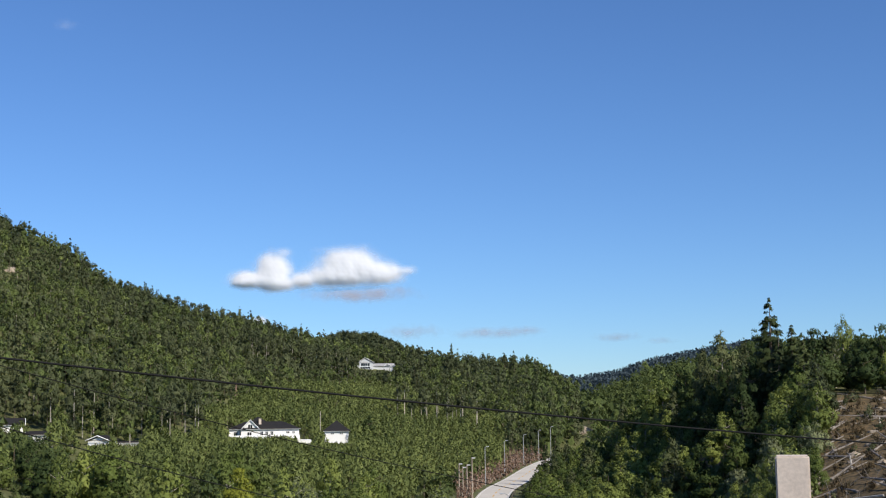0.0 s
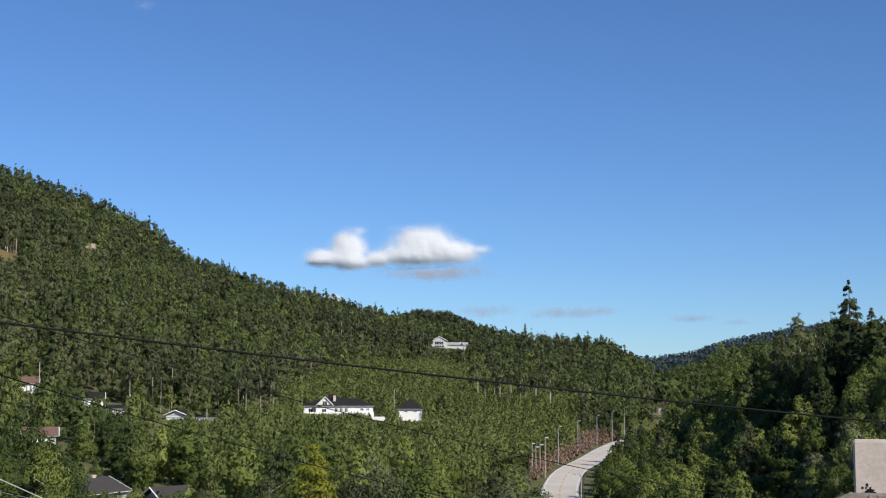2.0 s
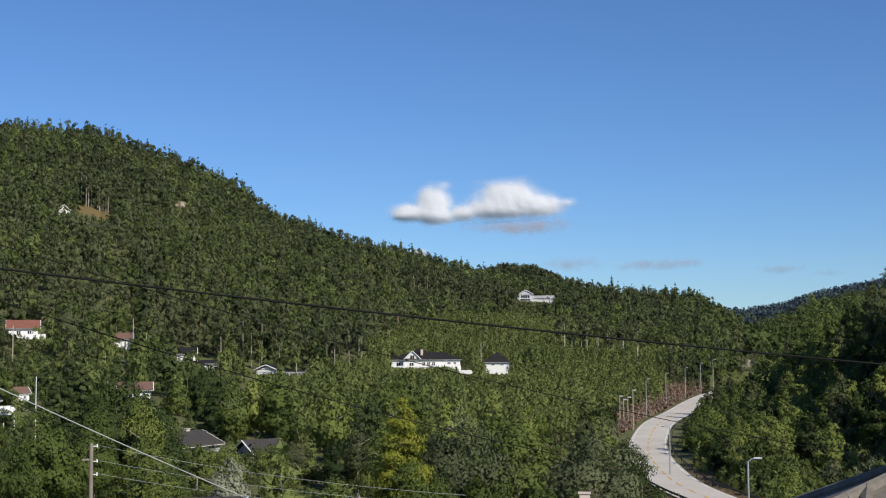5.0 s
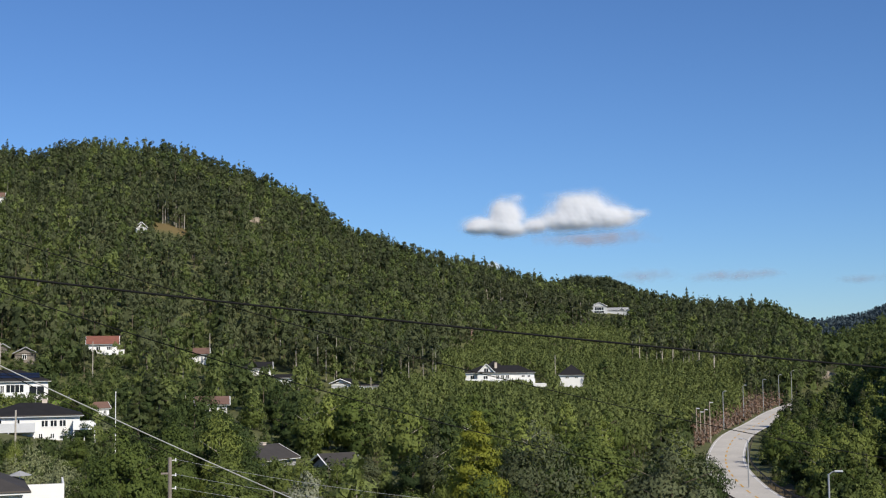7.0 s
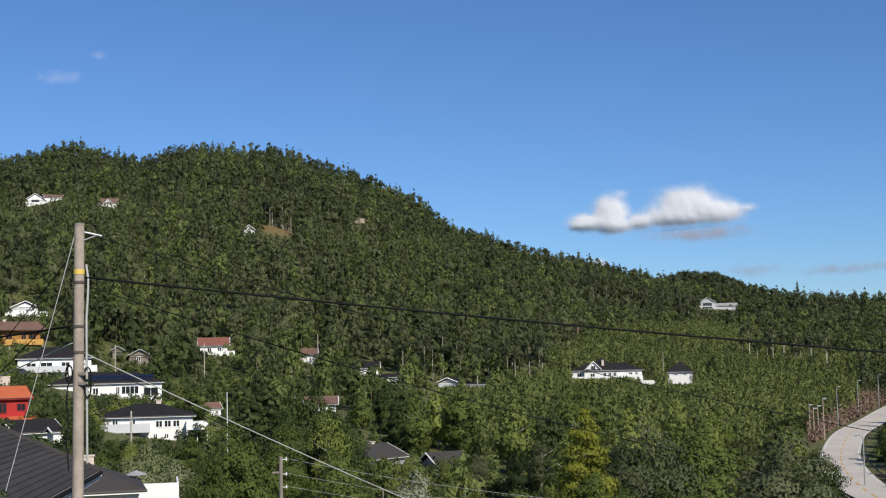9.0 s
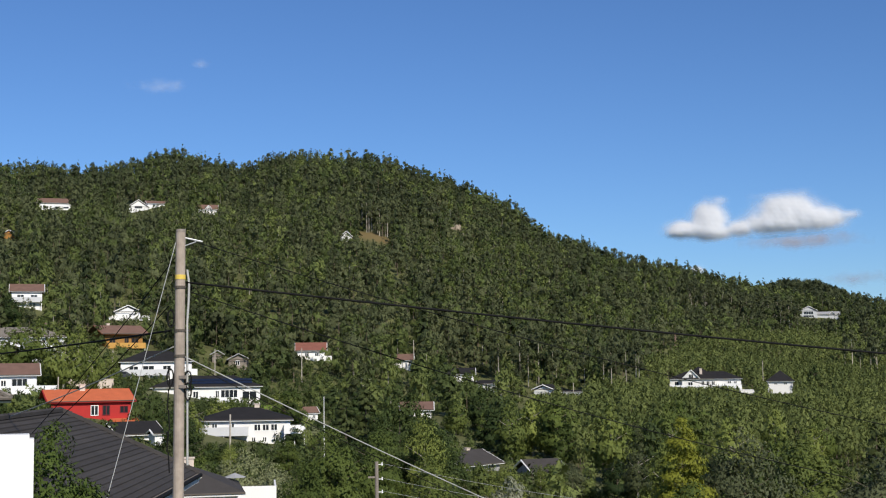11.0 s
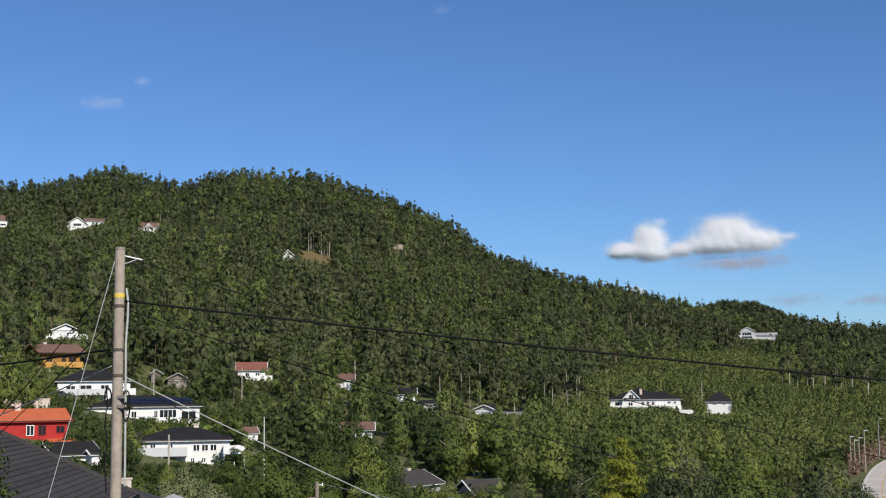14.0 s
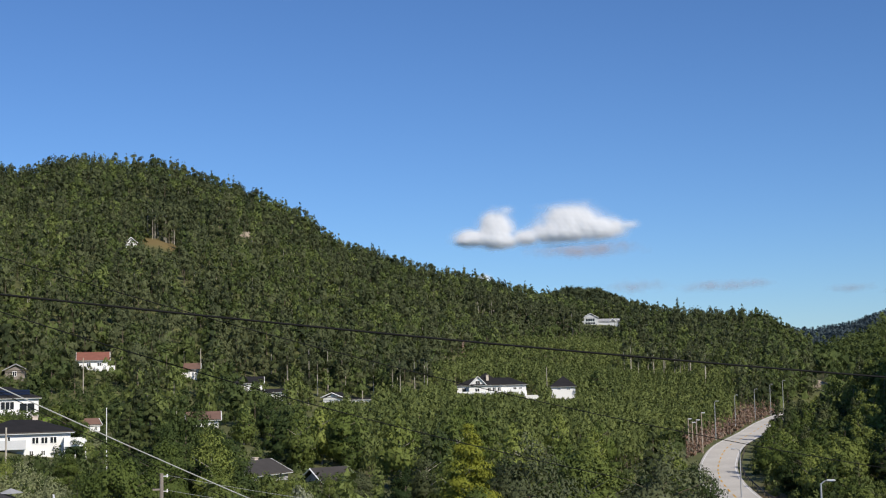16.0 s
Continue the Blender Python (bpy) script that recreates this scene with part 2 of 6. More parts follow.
def raw_land(x, y):
    r, az = np.hypot(x, y), np.degrees(np.arctan2(-x, y))
    get = lambda values: np.interp(az, BEARING, values)
    z = np.zeros_like(r)
    for s in (0.9, 0.95, 1.0, 1.05, 1.1):
        q = r * s
        knots_r = [0 * r, 0 * r + 9.5, 0 * r + 17, 0 * r + 30, get(NEAR_R), get(FOOT_R), get(CREST_R), get(CREST_R) * 1.35, 0 * r + 2200, 0 * r + 4800]
        cz = np.interp(az, CREST_AT, CREST_Z)
        knots_z = [0 * r - 1.7, 0 * r - 1.85, 0 * r - 6.5, 0 * r - 8, get(NEAR_Z), get(FOOT_Z), cz, np.minimum(cz - 12, cz * 0.6), get(RIDGE_Z), 0 * r - 60]
        v = knots_z[0]
        for r0, r1, z0, z1 in zip(knots_r, knots_r[1:], knots_z, knots_z[1:]):
            u = np.clip((q - r0) / (r1 - r0), 0, 1)
            v = np.where(q > r0, z0 + (z1 - z0) * u, v)
        z = z + v / 5
    bx, by = x + 1300 * math.sin(radians(3.6)), y - 1300 * math.cos(radians(3.6))
    z = z + 47 * np.exp(-(bx ** 2 + (by / 2.2) ** 2) / 75 ** 2)
    z = z + rolling(x, y, 90, 5) * np.clip((r - 120) / 500, 0, 1) * 2.2 * np.clip((1300 - r) / 300, 0, 1)
    return z + EYE


def land(x, y):
    """The ground's height, graded for the road."""
    x, y = np.atleast_1d(np.asarray(x, float)), np.atleast_1d(np.asarray(y, float))
    z = raw_land(x, y)
    near = np.where((np.abs(x) < 160) & (y > 40) & (y < 600))[0] if x.ndim == 1 else None
    if len(near):
        d = np.full(len(near), 1e9)
        zz = np.zeros(len(near))
        for px, py in ROAD_LINE[::2]:
            k = np.hypot(x[near] - px, y[near] - py)
            zz = np.where(k < d, road_height(py), zz)
            d = np.minimum(d, k)
        u = np.clip((d - 5.5) / 14, 0, 1)
        u = u * u * (3 - 2 * u)
        z[near] = (zz - 0.25) * (1 - u) + z[near] * u
    return z


def ground(x, y):
    return float(land(x, y)[0])


def spot(az, r, up=0.0):
    """A place on the ground: bearing to the left in degrees, distance in metres."""
    x, y = -r * math.sin(radians(az)), r * math.cos(radians(az))
    return Vector((x, y, ground(x, y) + up))


# ---------------------------------------------------------------- mesh helpers
def mesh_of(name, verts, faces_idx, sides, mats, mat_index=None, tint=None, normals=None):
    """A mesh from arrays; all faces have the same number of sides."""
    me = bpy.data.meshes.new(name)
    n = len(faces_idx)
    me.vertices.add(len(verts))
    me.vertices.foreach_set("co", np.asarray(verts, np.float32).ravel())
    me.loops.add(n * sides)
    me.loops.foreach_set("vertex_index", np.asarray(faces_idx, np.int32).ravel())
    me.polygons.add(n)
    me.polygons.foreach_set("loop_start", np.arange(0, n * sides, sides, dtype=np.int32))
    for m in mats:
        me.materials.append(m)
    if mat_index is not None:
        me.polygons.foreach_set("material_index", np.asarray(mat_index, np.int32))
    if tint is not None:
        me.attributes.new("tint", "FLOAT", "POINT").data.foreach_set("value", np.asarray(tint, np.float32))
    me.update(calc_edges=True)
    if normals is not None:
        me.attributes.new("custom_normal", "FLOAT_VECTOR", "POINT").data.foreach_set("vector", np.asarray(normals, np.float32).ravel())
    return me


def part(name, bm, mat, parent=None, label="", smooth=False):
    """Links a bmesh as one mesh object under a thing or part."""
    me = bpy.data.meshes.new(name)
    bm.to_mesh(me)
    bm.free()
    me.materials.append(mat)
    if smooth:
        me.shade_smooth()
    ob = new(name, me)
    if parent:
        ob.parent = parent
    if label:
        ob["label"] = label
    return ob


def thing(name, m, label, category, group="", kind=""):
    e = new(name)
    e.matrix_world = m
    e.empty_display_size = 0.3
    return tagged(e, label, category, group, kind)


def box(bm, x0, x1, y0, y1, z0, z1, bevel=0.0):
    m = Matrix.LocRotScale(((x0 + x1) / 2, (y0 + y1) / 2, (z0 + z1) / 2), None, (x1 - x0, y1 - y0, z1 - z0))
    made = bmesh.ops.create_cube(bm, size=1, matrix=m)["verts"]
    if bevel:
        edges = list({e for v in made for e in v.link_edges})
        bmesh.ops.bevel(bm, geom=edges, offset=bevel, segments=2, affect="EDGES")
    return bm


def boxes(*dims, bevel=0.0):
    bm = bmesh.new()
    for d in dims:
        box(bm, *d, bevel=bevel)
    return bm


def rod(bm, a, b, r0, r1=None, n=8):
    """A tapered round bar from a to b."""
    a, b = Vector(a), Vector(b)
    m = Matrix.Translation((a + b) / 2) @ (b - a).to_track_quat("Z", "Y").to_matrix().to_4x4()
    bmesh.ops.create_cone(bm, cap_ends=True, segments=n, radius1=r0, radius2=r0 if r1 is None else r1, depth=(b - a).length, matrix=m)
    return bm


def rods(*bars, n=8):
    bm = bmesh.new()
    for b in bars:
        rod(bm, *b, n=n)
    return bm


# ---------------------------------------------------------------- ground
def build_ground():
    az = np.radians(np.concatenate([np.arange(-180, -30, 5), np.arange(-30, -20, 1.0), np.arange(-20, 46, 0.35), np.arange(46, 60, 1.0), np.arange(60, 180, 5)]))
    rr = np.concatenate([[0.02, 6, 12], np.geomspace(18, 1300, 150), np.geomspace(1340, 4800, 30)])
    A, R = np.meshgrid(az, rr)
    x, y = (-R * np.sin(A)).ravel(), (R * np.cos(A)).ravel()
    v = np.stack([x, y, land(x, y)], 1)
    na, nr = len(az), len(rr)
    i, j = np.meshgrid(np.arange(nr - 1), np.arange(na), indexing="ij")
    k = (j + 1) % na
    f = np.stack([i * na + j, (i + 1) * na + j, (i + 1) * na + k, i * na + k], -1).reshape(-1, 4)
    f = f[:, ::-1]
    me = mesh_of("ground", v, f, 4, [ground_material()])
    me.shade_smooth()
    return tagged(new("ground", me), "grassy and brushy valley ground rising to wooded hills", "ground", kind="structure")


def ground_material():
    m = material("ground_cover", (0.098, 0.104, 0.036), 0.95, spread=0.55, scale=0.06, fine=0.8, bump=0.5)
    n, l = m.node_tree.nodes, m.node_tree.links
    b = n["Principled BSDF"]
    base = b.inputs["Base Color"].links[0].from_socket
    co, sub, ln = n.new("ShaderNodeTexCoord"), n.new("ShaderNodeVectorMath"), n.new("ShaderNodeVectorMath")
    sub.operation, ln.operation = "SUBTRACT", "LENGTH"
    sub.inputs[1].default_value = CLEARING
    l.new(co.outputs["Object"], sub.inputs[0]), l.new(sub.outputs[0], ln.inputs[0])
    rag, mr, mix, litter = n.new("ShaderNodeTexNoise"), n.new("ShaderNodeMapRange"), n.new("ShaderNodeMix"), n.new("ShaderNodeTexNoise")
    rag.inputs["Scale"].default_value, litter.inputs["Scale"].default_value, litter.inputs["Detail"].default_value = 0.1, 1.6, 9
    l.new(co.outputs["Object"], litter.inputs["Vector"])
    dist = n.new("ShaderNodeMath")
    dist.operation = "MULTIPLY_ADD"
    l.new(co.outputs["Object"], rag.inputs["Vector"])
    l.new(rag.outputs[0], dist.inputs[0])
    dist.inputs[1].default_value = 30
    l.new(ln.outputs["Value"], dist.inputs[2])
    mr.inputs[1].default_value, mr.inputs[2].default_value, mr.inputs[3].default_value, mr.inputs[4].default_value = 70, 94, 1, 0
    l.new(dist.outputs[0], mr.inputs[0])
    soil = n.new("ShaderNodeMix")
    soil.data_type = mix.data_type = "RGBA"
    soil.inputs[6].default_value, soil.inputs[7].default_value = (0.050, 0.042, 0.018, 1), (0.20, 0.130, 0.058, 1)
    sm = n.new("ShaderNodeMapRange")
    sm.inputs[1].default_value, sm.inputs[2].default_value = 0.35, 0.68
    l.new(litter.outputs[0], sm.inputs[0]), l.new(sm.outputs[0], soil.inputs[0])
    l.new(mr.outputs[0], mix.inputs[0]), l.new(base, mix.inputs[6]), l.new(soil.outputs[2], mix.inputs[7])
    # dry grass on the small open patch high on the hill
    sub2, ln2, near2, dry = n.new("ShaderNodeVectorMath"), n.new("ShaderNodeVectorMath"), n.new("ShaderNodeMapRange"), n.new("ShaderNodeMix")
    sub2.operation, ln2.operation, dry.data_type = "SUBTRACT", "LENGTH", "RGBA"
    sub2.inputs[1].default_value = DRY_PATCH
    l.new(co.outputs["Object"], sub2.inputs[0]), l.new(sub2.outputs[0], ln2.inputs[0]), l.new(ln2.outputs["Value"], near2.inputs[0])
    near2.inputs[1].default_value, near2.inputs[2].default_value, near2.inputs[3].default_value, near2.inputs[4].default_value = 14, 24, 1, 0
    l.new(near2.outputs[0], dry.inputs[0]), l.new(mix.outputs[2], dry.inputs[6])
    dry.inputs[7].default_value = (0.165, 0.120, 0.044, 1)
    l.new(dry.outputs[2], b.inputs["Base Color"])
    return m


DRY_PATCH = tuple(spot(21.8, 533))
CLEARING = tuple(spot(-19.5, 175))
build_ground()


def ribbon(line, left, right, lift, name, mat):
    """A strip along a line, between two offsets to its right."""
    d = np.gradient(line, axis=0)
    d /= np.linalg.norm(d, axis=1)[:, None]
    nrm = np.stack([d[:, 1], -d[:, 0]], 1)
    z = road_height(line[:, 1]) + lift
    a, b = line + nrm * left, line + nrm * right
    v = np.concatenate([np.column_stack([a, z]), np.column_stack([b, z])])
    n = len(line)
    i = np.arange(n - 1)
    return new(name, mesh_of(name, v, np.stack([i, n + i, n + i + 1, i + 1], 1), 4, [mat]))


road = tagged(ribbon(ROAD_LINE, -3.6, 3.6, 0.0, "road", M["asphalt"]), "pale grey asphalt road curving through the wooded valley", "road", kind="structure")
for off, m_, nm in ((-3.25, "lane_white", "edge_line"), (3.1, "lane_white", "edge_line")):
    k = ribbon(ROAD_LINE, off, off + 0.16, 0.012, nm, M[m_])
    k.parent = road
for first in range(2, len(ROAD_LINE) - 4, 4):
    k = ribbon(ROAD_LINE[first:first + 3], -0.13, 0.13, 0.012, "centre_dash", M["lane_yellow"])
    k.parent = road


# ---------------------------------------------------------------- trees
def crown_points(kind, n, rng, h, w):
    """Leaf places and outward directions for a crown of that height and width."""
    if kind == "spruce":
        # drooping boughs of uneven length, each carrying its sprays
        m = int(np.clip(n / 4, 14, 120))
        bu = np.sort(rng.uniform(0, 1, m) ** 1.25)
        bu[-1] = 0.985
        ba = np.arange(m) * 2.4 + rng.normal(size=m) * 0.4
        reach = w / 2 * (1 - bu) ** 0.8 * rng.uniform(0.55, 1.12, m) + 0.02 * w
        k = rng.choice(m, n, p=(reach + 0.08 * w) / (reach + 0.08 * w).sum())
        along = rng.uniform(0.05, 1.0, n) ** 0.7
        rad = reach[k] * along
        a = ba[k] + rng.normal(size=n) * 0.16
        z = h * (0.07 + 0.93 * bu[k]) - 0.34 * rad + 0.16 * rad * along + rng.normal(size=n) * h * 0.006
        p = np.stack([np.cos(a) * rad, np.sin(a) * rad, np.minimum(z, h)], 1)
        return p, np.stack([np.cos(a), np.sin(a), 0 * a + 0.75], 1) / 1.25
    # boughs: many small clumps set over an uneven envelope
    base, round_, flat, clump = {"tall pine": (0.55, 0.72, 0.6, 0.20), "pine": (0.22, 0.72, 0.75, 0.19), "young": (0.04, 0.72, 1.2, 0.25), "birch": (0.10, 0.60, 1.1, 0.18),
                                 "oak": (0.12, 0.52, 0.85, 0.17), "willow": (0.05, 0.50, 0.95, 0.17), "bush": (0.0, 0.45, 0.9, 0.26), "golden": (0.02, 0.60, 0.40, 0.19)}.get(kind, (0.12, 0.52, 0.85, 0.17))
    lobes = int(np.clip(n / 9, 7, 150 if kind == "golden" else 46))
    u = 1 - rng.uniform(0, 1, lobes) ** 0.85
    u[:3] = 0.98, 0.88, 0.78
    ca = rng.uniform(0, 2 * math.pi) + np.arange(lobes) * 2.4 + rng.normal(size=lobes) * 0.3
    env = np.clip(1 - u ** (1 / (1 - round_) if round_ < 0.7 else 1.5), 0.0, 1) ** 0.62 * np.clip(0.55 + u * 2.2, 0, 1)
    swell = 0.82 + 0.22 * np.sin(ca * 2 + rng.uniform(0, 6)) + rng.normal(size=lobes) * 0.08
    size = w * clump * rng.uniform(0.7, 1.25, lobes) * (0.34 + 0.66 * env) * (1.25 if lobes < 12 else 1.0)
    cr = np.clip(w / 2 * env * swell - size * 0.45, 0, w) * np.where(rng.uniform(0, 1, lobes) < 0.2, 0.45, 1.0)
    c = np.stack([np.cos(ca) * cr, np.sin(ca) * cr, h * (base + (1 - base) * u) - size * 0.45 * flat], 1)
    k = rng.choice(lobes, n, p=size ** 2 / (size ** 2).sum())
    d = rng.normal(size=(n, 3))
    d[:, 2] = d[:, 2] * 0.9 + 0.45
    d /= np.linalg.norm(d, axis=1)[:, None]
    p = c[k] + d * size[k][:, None] * rng.uniform(0.62, 1.08, n)[:, None] * np.array([1, 1, flat])
    out = p - np.array([0, 0, h * (base + (1 - base) * 0.35)])
    out /= np.linalg.norm(out, axis=1)[:, None] + 1e-9
    d = d * 0.55 + out * 0.45
    return p, d / np.linalg.norm(d, axis=1)[:, None]


def leaf_cards(p, d, size, rng, sides, kind):
    """Small leaf sprays at the points, facing mostly outward; gives corners, faces and the bough's own normals."""
    n = len(p)
    nrm = d * np.array([1, 1, 0.6]) + rng.normal(size=(n, 3)) * 0.27
    nrm /= np.linalg.norm(nrm, axis=1)[:, None]
    t = np.cross(nrm, rng.normal(size=(n, 3)))
    if kind == "spruce":
        t = np.stack([d[:, 0], d[:, 1], 0 * d[:, 0] - 0.35], 1) + rng.normal(size=(n, 3)) * 0.25
    else:
        t = d * 0.35 + np.array([0, 0, 0.75]) + rng.normal(size=(n, 3)) * (0.35 if "pine" in kind else 0.5)
    t = t - nrm * (t * nrm).sum(1)[:, None]
    t /= np.linalg.norm(t, axis=1)[:, None] + 1e-9
    b = np.cross(nrm, t)
    s = size * 1.18 * (rng.uniform(0.6, 1.3, n) * (1.15 - 0.5 * np.clip(p[:, 2] / p[:, 2].max(), 0, 1) ** 3))[:, None]
    v = np.stack([p + t * s * 1.15, p - t * s * 0.7 + b * s * 0.6, p - t * s * 0.7 - b * s * 0.6], 1)
    soft = d * 1.0 + nrm * 0.2
    soft /= np.linalg.norm(soft, axis=1)[:, None] + 1e-9
    return v.reshape(-1, 3), np.arange(n * 3).reshape(n, 3), np.repeat(soft, 3, 0)


def trunk_arrays(h, r, sides=4, lean=0.0):
    """Triangles of a tapered trunk."""
    a = np.arange(sides) * 2 * math.pi / sides
    lo = np.stack([np.cos(a) * r, np.sin(a) * r, 0 * a - 0.4], 1)
    hi = np.stack([np.cos(a) * r * 0.3 + lean, np.sin(a) * r * 0.3, 0 * a + h], 1)
    f = []
    for i in range(sides):
        j = (i + 1) % sides
        f += [(i, j, sides + j), (i, sides + j, sides + i)]
    return np.concatenate([lo, hi]), np.array(f)


def wood_template(kind, n, seed, h, w, size):
    rng = np.random.default_rng(seed)
    p, d = crown_points(kind, n, rng, h, w)
    v, f, soft = leaf_cards(p, d, size, rng, 3, kind)
    tv, tf = trunk_arrays(h * (0.8 if "tall" in kind else 0.62), h * 0.009 + 0.05, 3)
    round_ = tv * np.array([1, 1, 0])
    round_ /= np.linalg.norm(round_, axis=1)[:, None] + 1e-9
    return np.concatenate([v, tv]), np.concatenate([f, tf + len(v)]), np.array([0] * len(f) + [1] * len(tf)), np.concatenate([soft, round_])


def build_wood(name, kind, places, scales, templates, label, bark, seed):
    """Many trees as one mesh."""
    if not len(places):
        return None
    rng = np.random.default_rng(seed)
    pick = rng.integers(0, len(templates), len(places))
    V, Fc, Mi, T, N, base = [], [], [], [], [], 0
    for k, (tv, tf, tm, tn) in enumerate(templates):
        sel = np.where(pick == k)[0]
        m = len(sel)
        if not m:
            continue
        a = rng.uniform(0, 2 * math.pi, m)
        ca, sa = np.cos(a)[:, None], np.sin(a)[:, None]
        s = scales[sel][:, None]
        wide = s * rng.uniform(0.85, 1.2, m)[:, None]
        x = (tv[None, :, 0] * ca - tv[None, :, 1] * sa) * wide + places[sel, 0][:, None]
        y = (tv[None, :, 0] * sa + tv[None, :, 1] * ca) * wide + places[sel, 1][:, None]
        z = tv[None, :, 2] * s + places[sel, 2][:, None]
        V.append(np.stack([x, y, z], -1).reshape(-1, 3))
        Fc.append((tf[None] + (np.arange(m) * len(tv))[:, None, None]).reshape(-1, 3) + base)
        Mi.append(np.tile(tm, m))
        T.append(np.repeat(rng.uniform(0, 1, m), len(tv)))
        N.append(np.stack([tn[None, :, 0] * ca - tn[None, :, 1] * sa, tn[None, :, 0] * sa + tn[None, :, 1] * ca, np.repeat(tn[None, :, 2], m, 0)], -1).reshape(-1, 3))
        base += m * len(tv)
    me = mesh_of(name, np.concatenate(V), np.concatenate(Fc), 3, [WOOD_LEAF[kind], M[bark]], np.concatenate(Mi), np.concatenate(T), np.concatenate(N))
    return tagged(new(name, me), label, "woodland", kind="stuff")


def scatter(az0, az1, r0, r1, gap, seed, keep=None, verge=9.0, close=1.0):
    """Places jittered over a sector, about gap metres apart."""
    rng = np.random.default_rng(seed)
    out = []
    r = r0
    while r < r1:
        n = max(1, int(radians(az1 - az0) * r / gap))
        a = az0 + (np.arange(n) + rng.uniform(0, 1, n)) * (az1 - az0) / n
        q = r + rng.uniform(-0.5, 0.5, n) * gap
        out.append(np.stack([a, q], 1))
        r += gap
    g = np.concatenate(out)
    x, y = -g[:, 1] * np.sin(np.radians(g[:, 0])), g[:, 1] * np.cos(np.radians(g[:, 0]))
    ok = np.ones(len(x), bool)
    for px, py in ROAD_LINE[::3]:
        ok &= np.hypot(x - px, y - py) > verge
    for hx, hy, hr in YARDS:
        ok &= np.hypot(x - hx, y - hy) > hr * close
    g, x, y = g[ok], x[ok], y[ok]
    if keep is not None:
        k = keep(g[:, 0], g[:, 1])
        g, x, y = g[k], x[k], y[k]
    z = land(x, y)
    return np.column_stack([g, height_limit(g[:, 0], g[:, 1], z)]), np.stack([x, y, z], 1)


def height_limit(az, r, z):
    """How tall trees may grow: the gardens keep their outlook over the valley, and the road is kept clear."""
    cap = np.full(len(np.atleast_1d(az)), 99.0)
    for a, half, far, el in SIGHTS:
        hit = (np.abs(az - a) < half) & (r < far - 1)
        cap = np.where(hit, np.minimum(cap, EYE + r * math.tan(radians(el)) - z), cap)
    return cap


def split(places, bearings, seed, chances):
    """Deals the places out to kinds, in patches."""
    rng = np.random.default_rng(seed)
    patch = rolling(places[:, 0], places[:, 1], 110, seed + 1) * 0.22 + rng.uniform(0, 1, len(places))
    edges = np.cumsum(chances)
    return np.digitize(np.clip(patch, 0, 0.999), edges[:-1])


def foot_of(az):
    return np.interp(az, BEARING, FOOT_R)


def crest_of(az):
    return np.interp(az, BEARING, CREST_R)


def regrowth(az, r):
    """The felled lower slope where young birch comes up."""
    return (az > -2.6) & (az < 15) & (r < foot_of(az) - 12 + 230 * np.clip(1 - np.abs(az - 3.0) / 8.0, 0, 1) ** 0.7) & (r > foot_of(az) - 60 - 110 * np.clip((az + 0.5) / 2, 0, 1) * np.clip((15 - az) / 2, 0, 1))


KINDS = {
    "pine": [wood_template("pine", 150, s, 11.6, 6.2, 0.56) for s in (1, 2, 3, 4, 5)],
    "spruce": [wood_template("spruce", 150, s, 13.2, 5.2, 0.70) for s in (5, 6, 7)],
    "oak": [wood_template("oak", 165, s, 9.4, 7.4, 0.58) for s in (8, 9, 10, 11)],
    "birch": [wood_template("birch", 150, s, 10.4, 5.6, 0.54) for s in (12, 13, 14)],
    "young": [wood_template("young", 54, s, 4.8, 3.2, 0.40) for s in (15, 16, 17)],
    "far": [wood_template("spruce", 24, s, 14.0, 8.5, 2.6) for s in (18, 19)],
}
HIGH = {
    "pine": [wood_template("pine", 92, s, 11.6, 6.2, 0.74) for s in (1, 2, 3, 4, 5)],
    "spruce": [wood_template("spruce", 90, s, 13.2, 5.2, 0.92) for s in (5, 6, 7)],
    "oak": [wood_template("oak", 96, s, 9.4, 7.4, 0.78) for s in (8, 9, 10, 11)],
    "birch": [wood_template("birch", 90, s, 10.4, 5.6, 0.70) for s in (12, 13, 14)],
}
WOODS = {"pine": ("hillside_pines", "dense olive green pines on the steep hillside", "bark"),
         "spruce": ("hillside_spruces", "dark green spruces scattered over the hillside", "bark"),
         "oak": ("hillside_broadleaf_trees", "dense dark green broadleaf trees on the hillside", "bark"),
         "birch": ("hillside_birches", "lighter green birches among the hillside wood", "pale_bark")}


def plant(name, kind, g, p, scales, templates, label, bark, seed, tall):
    scales = np.minimum(scales, g[:, 2] / tall)
    ok = scales > 0.12
    return build_wood(name, kind, p[ok], scales[ok], templates, label, bark, seed)


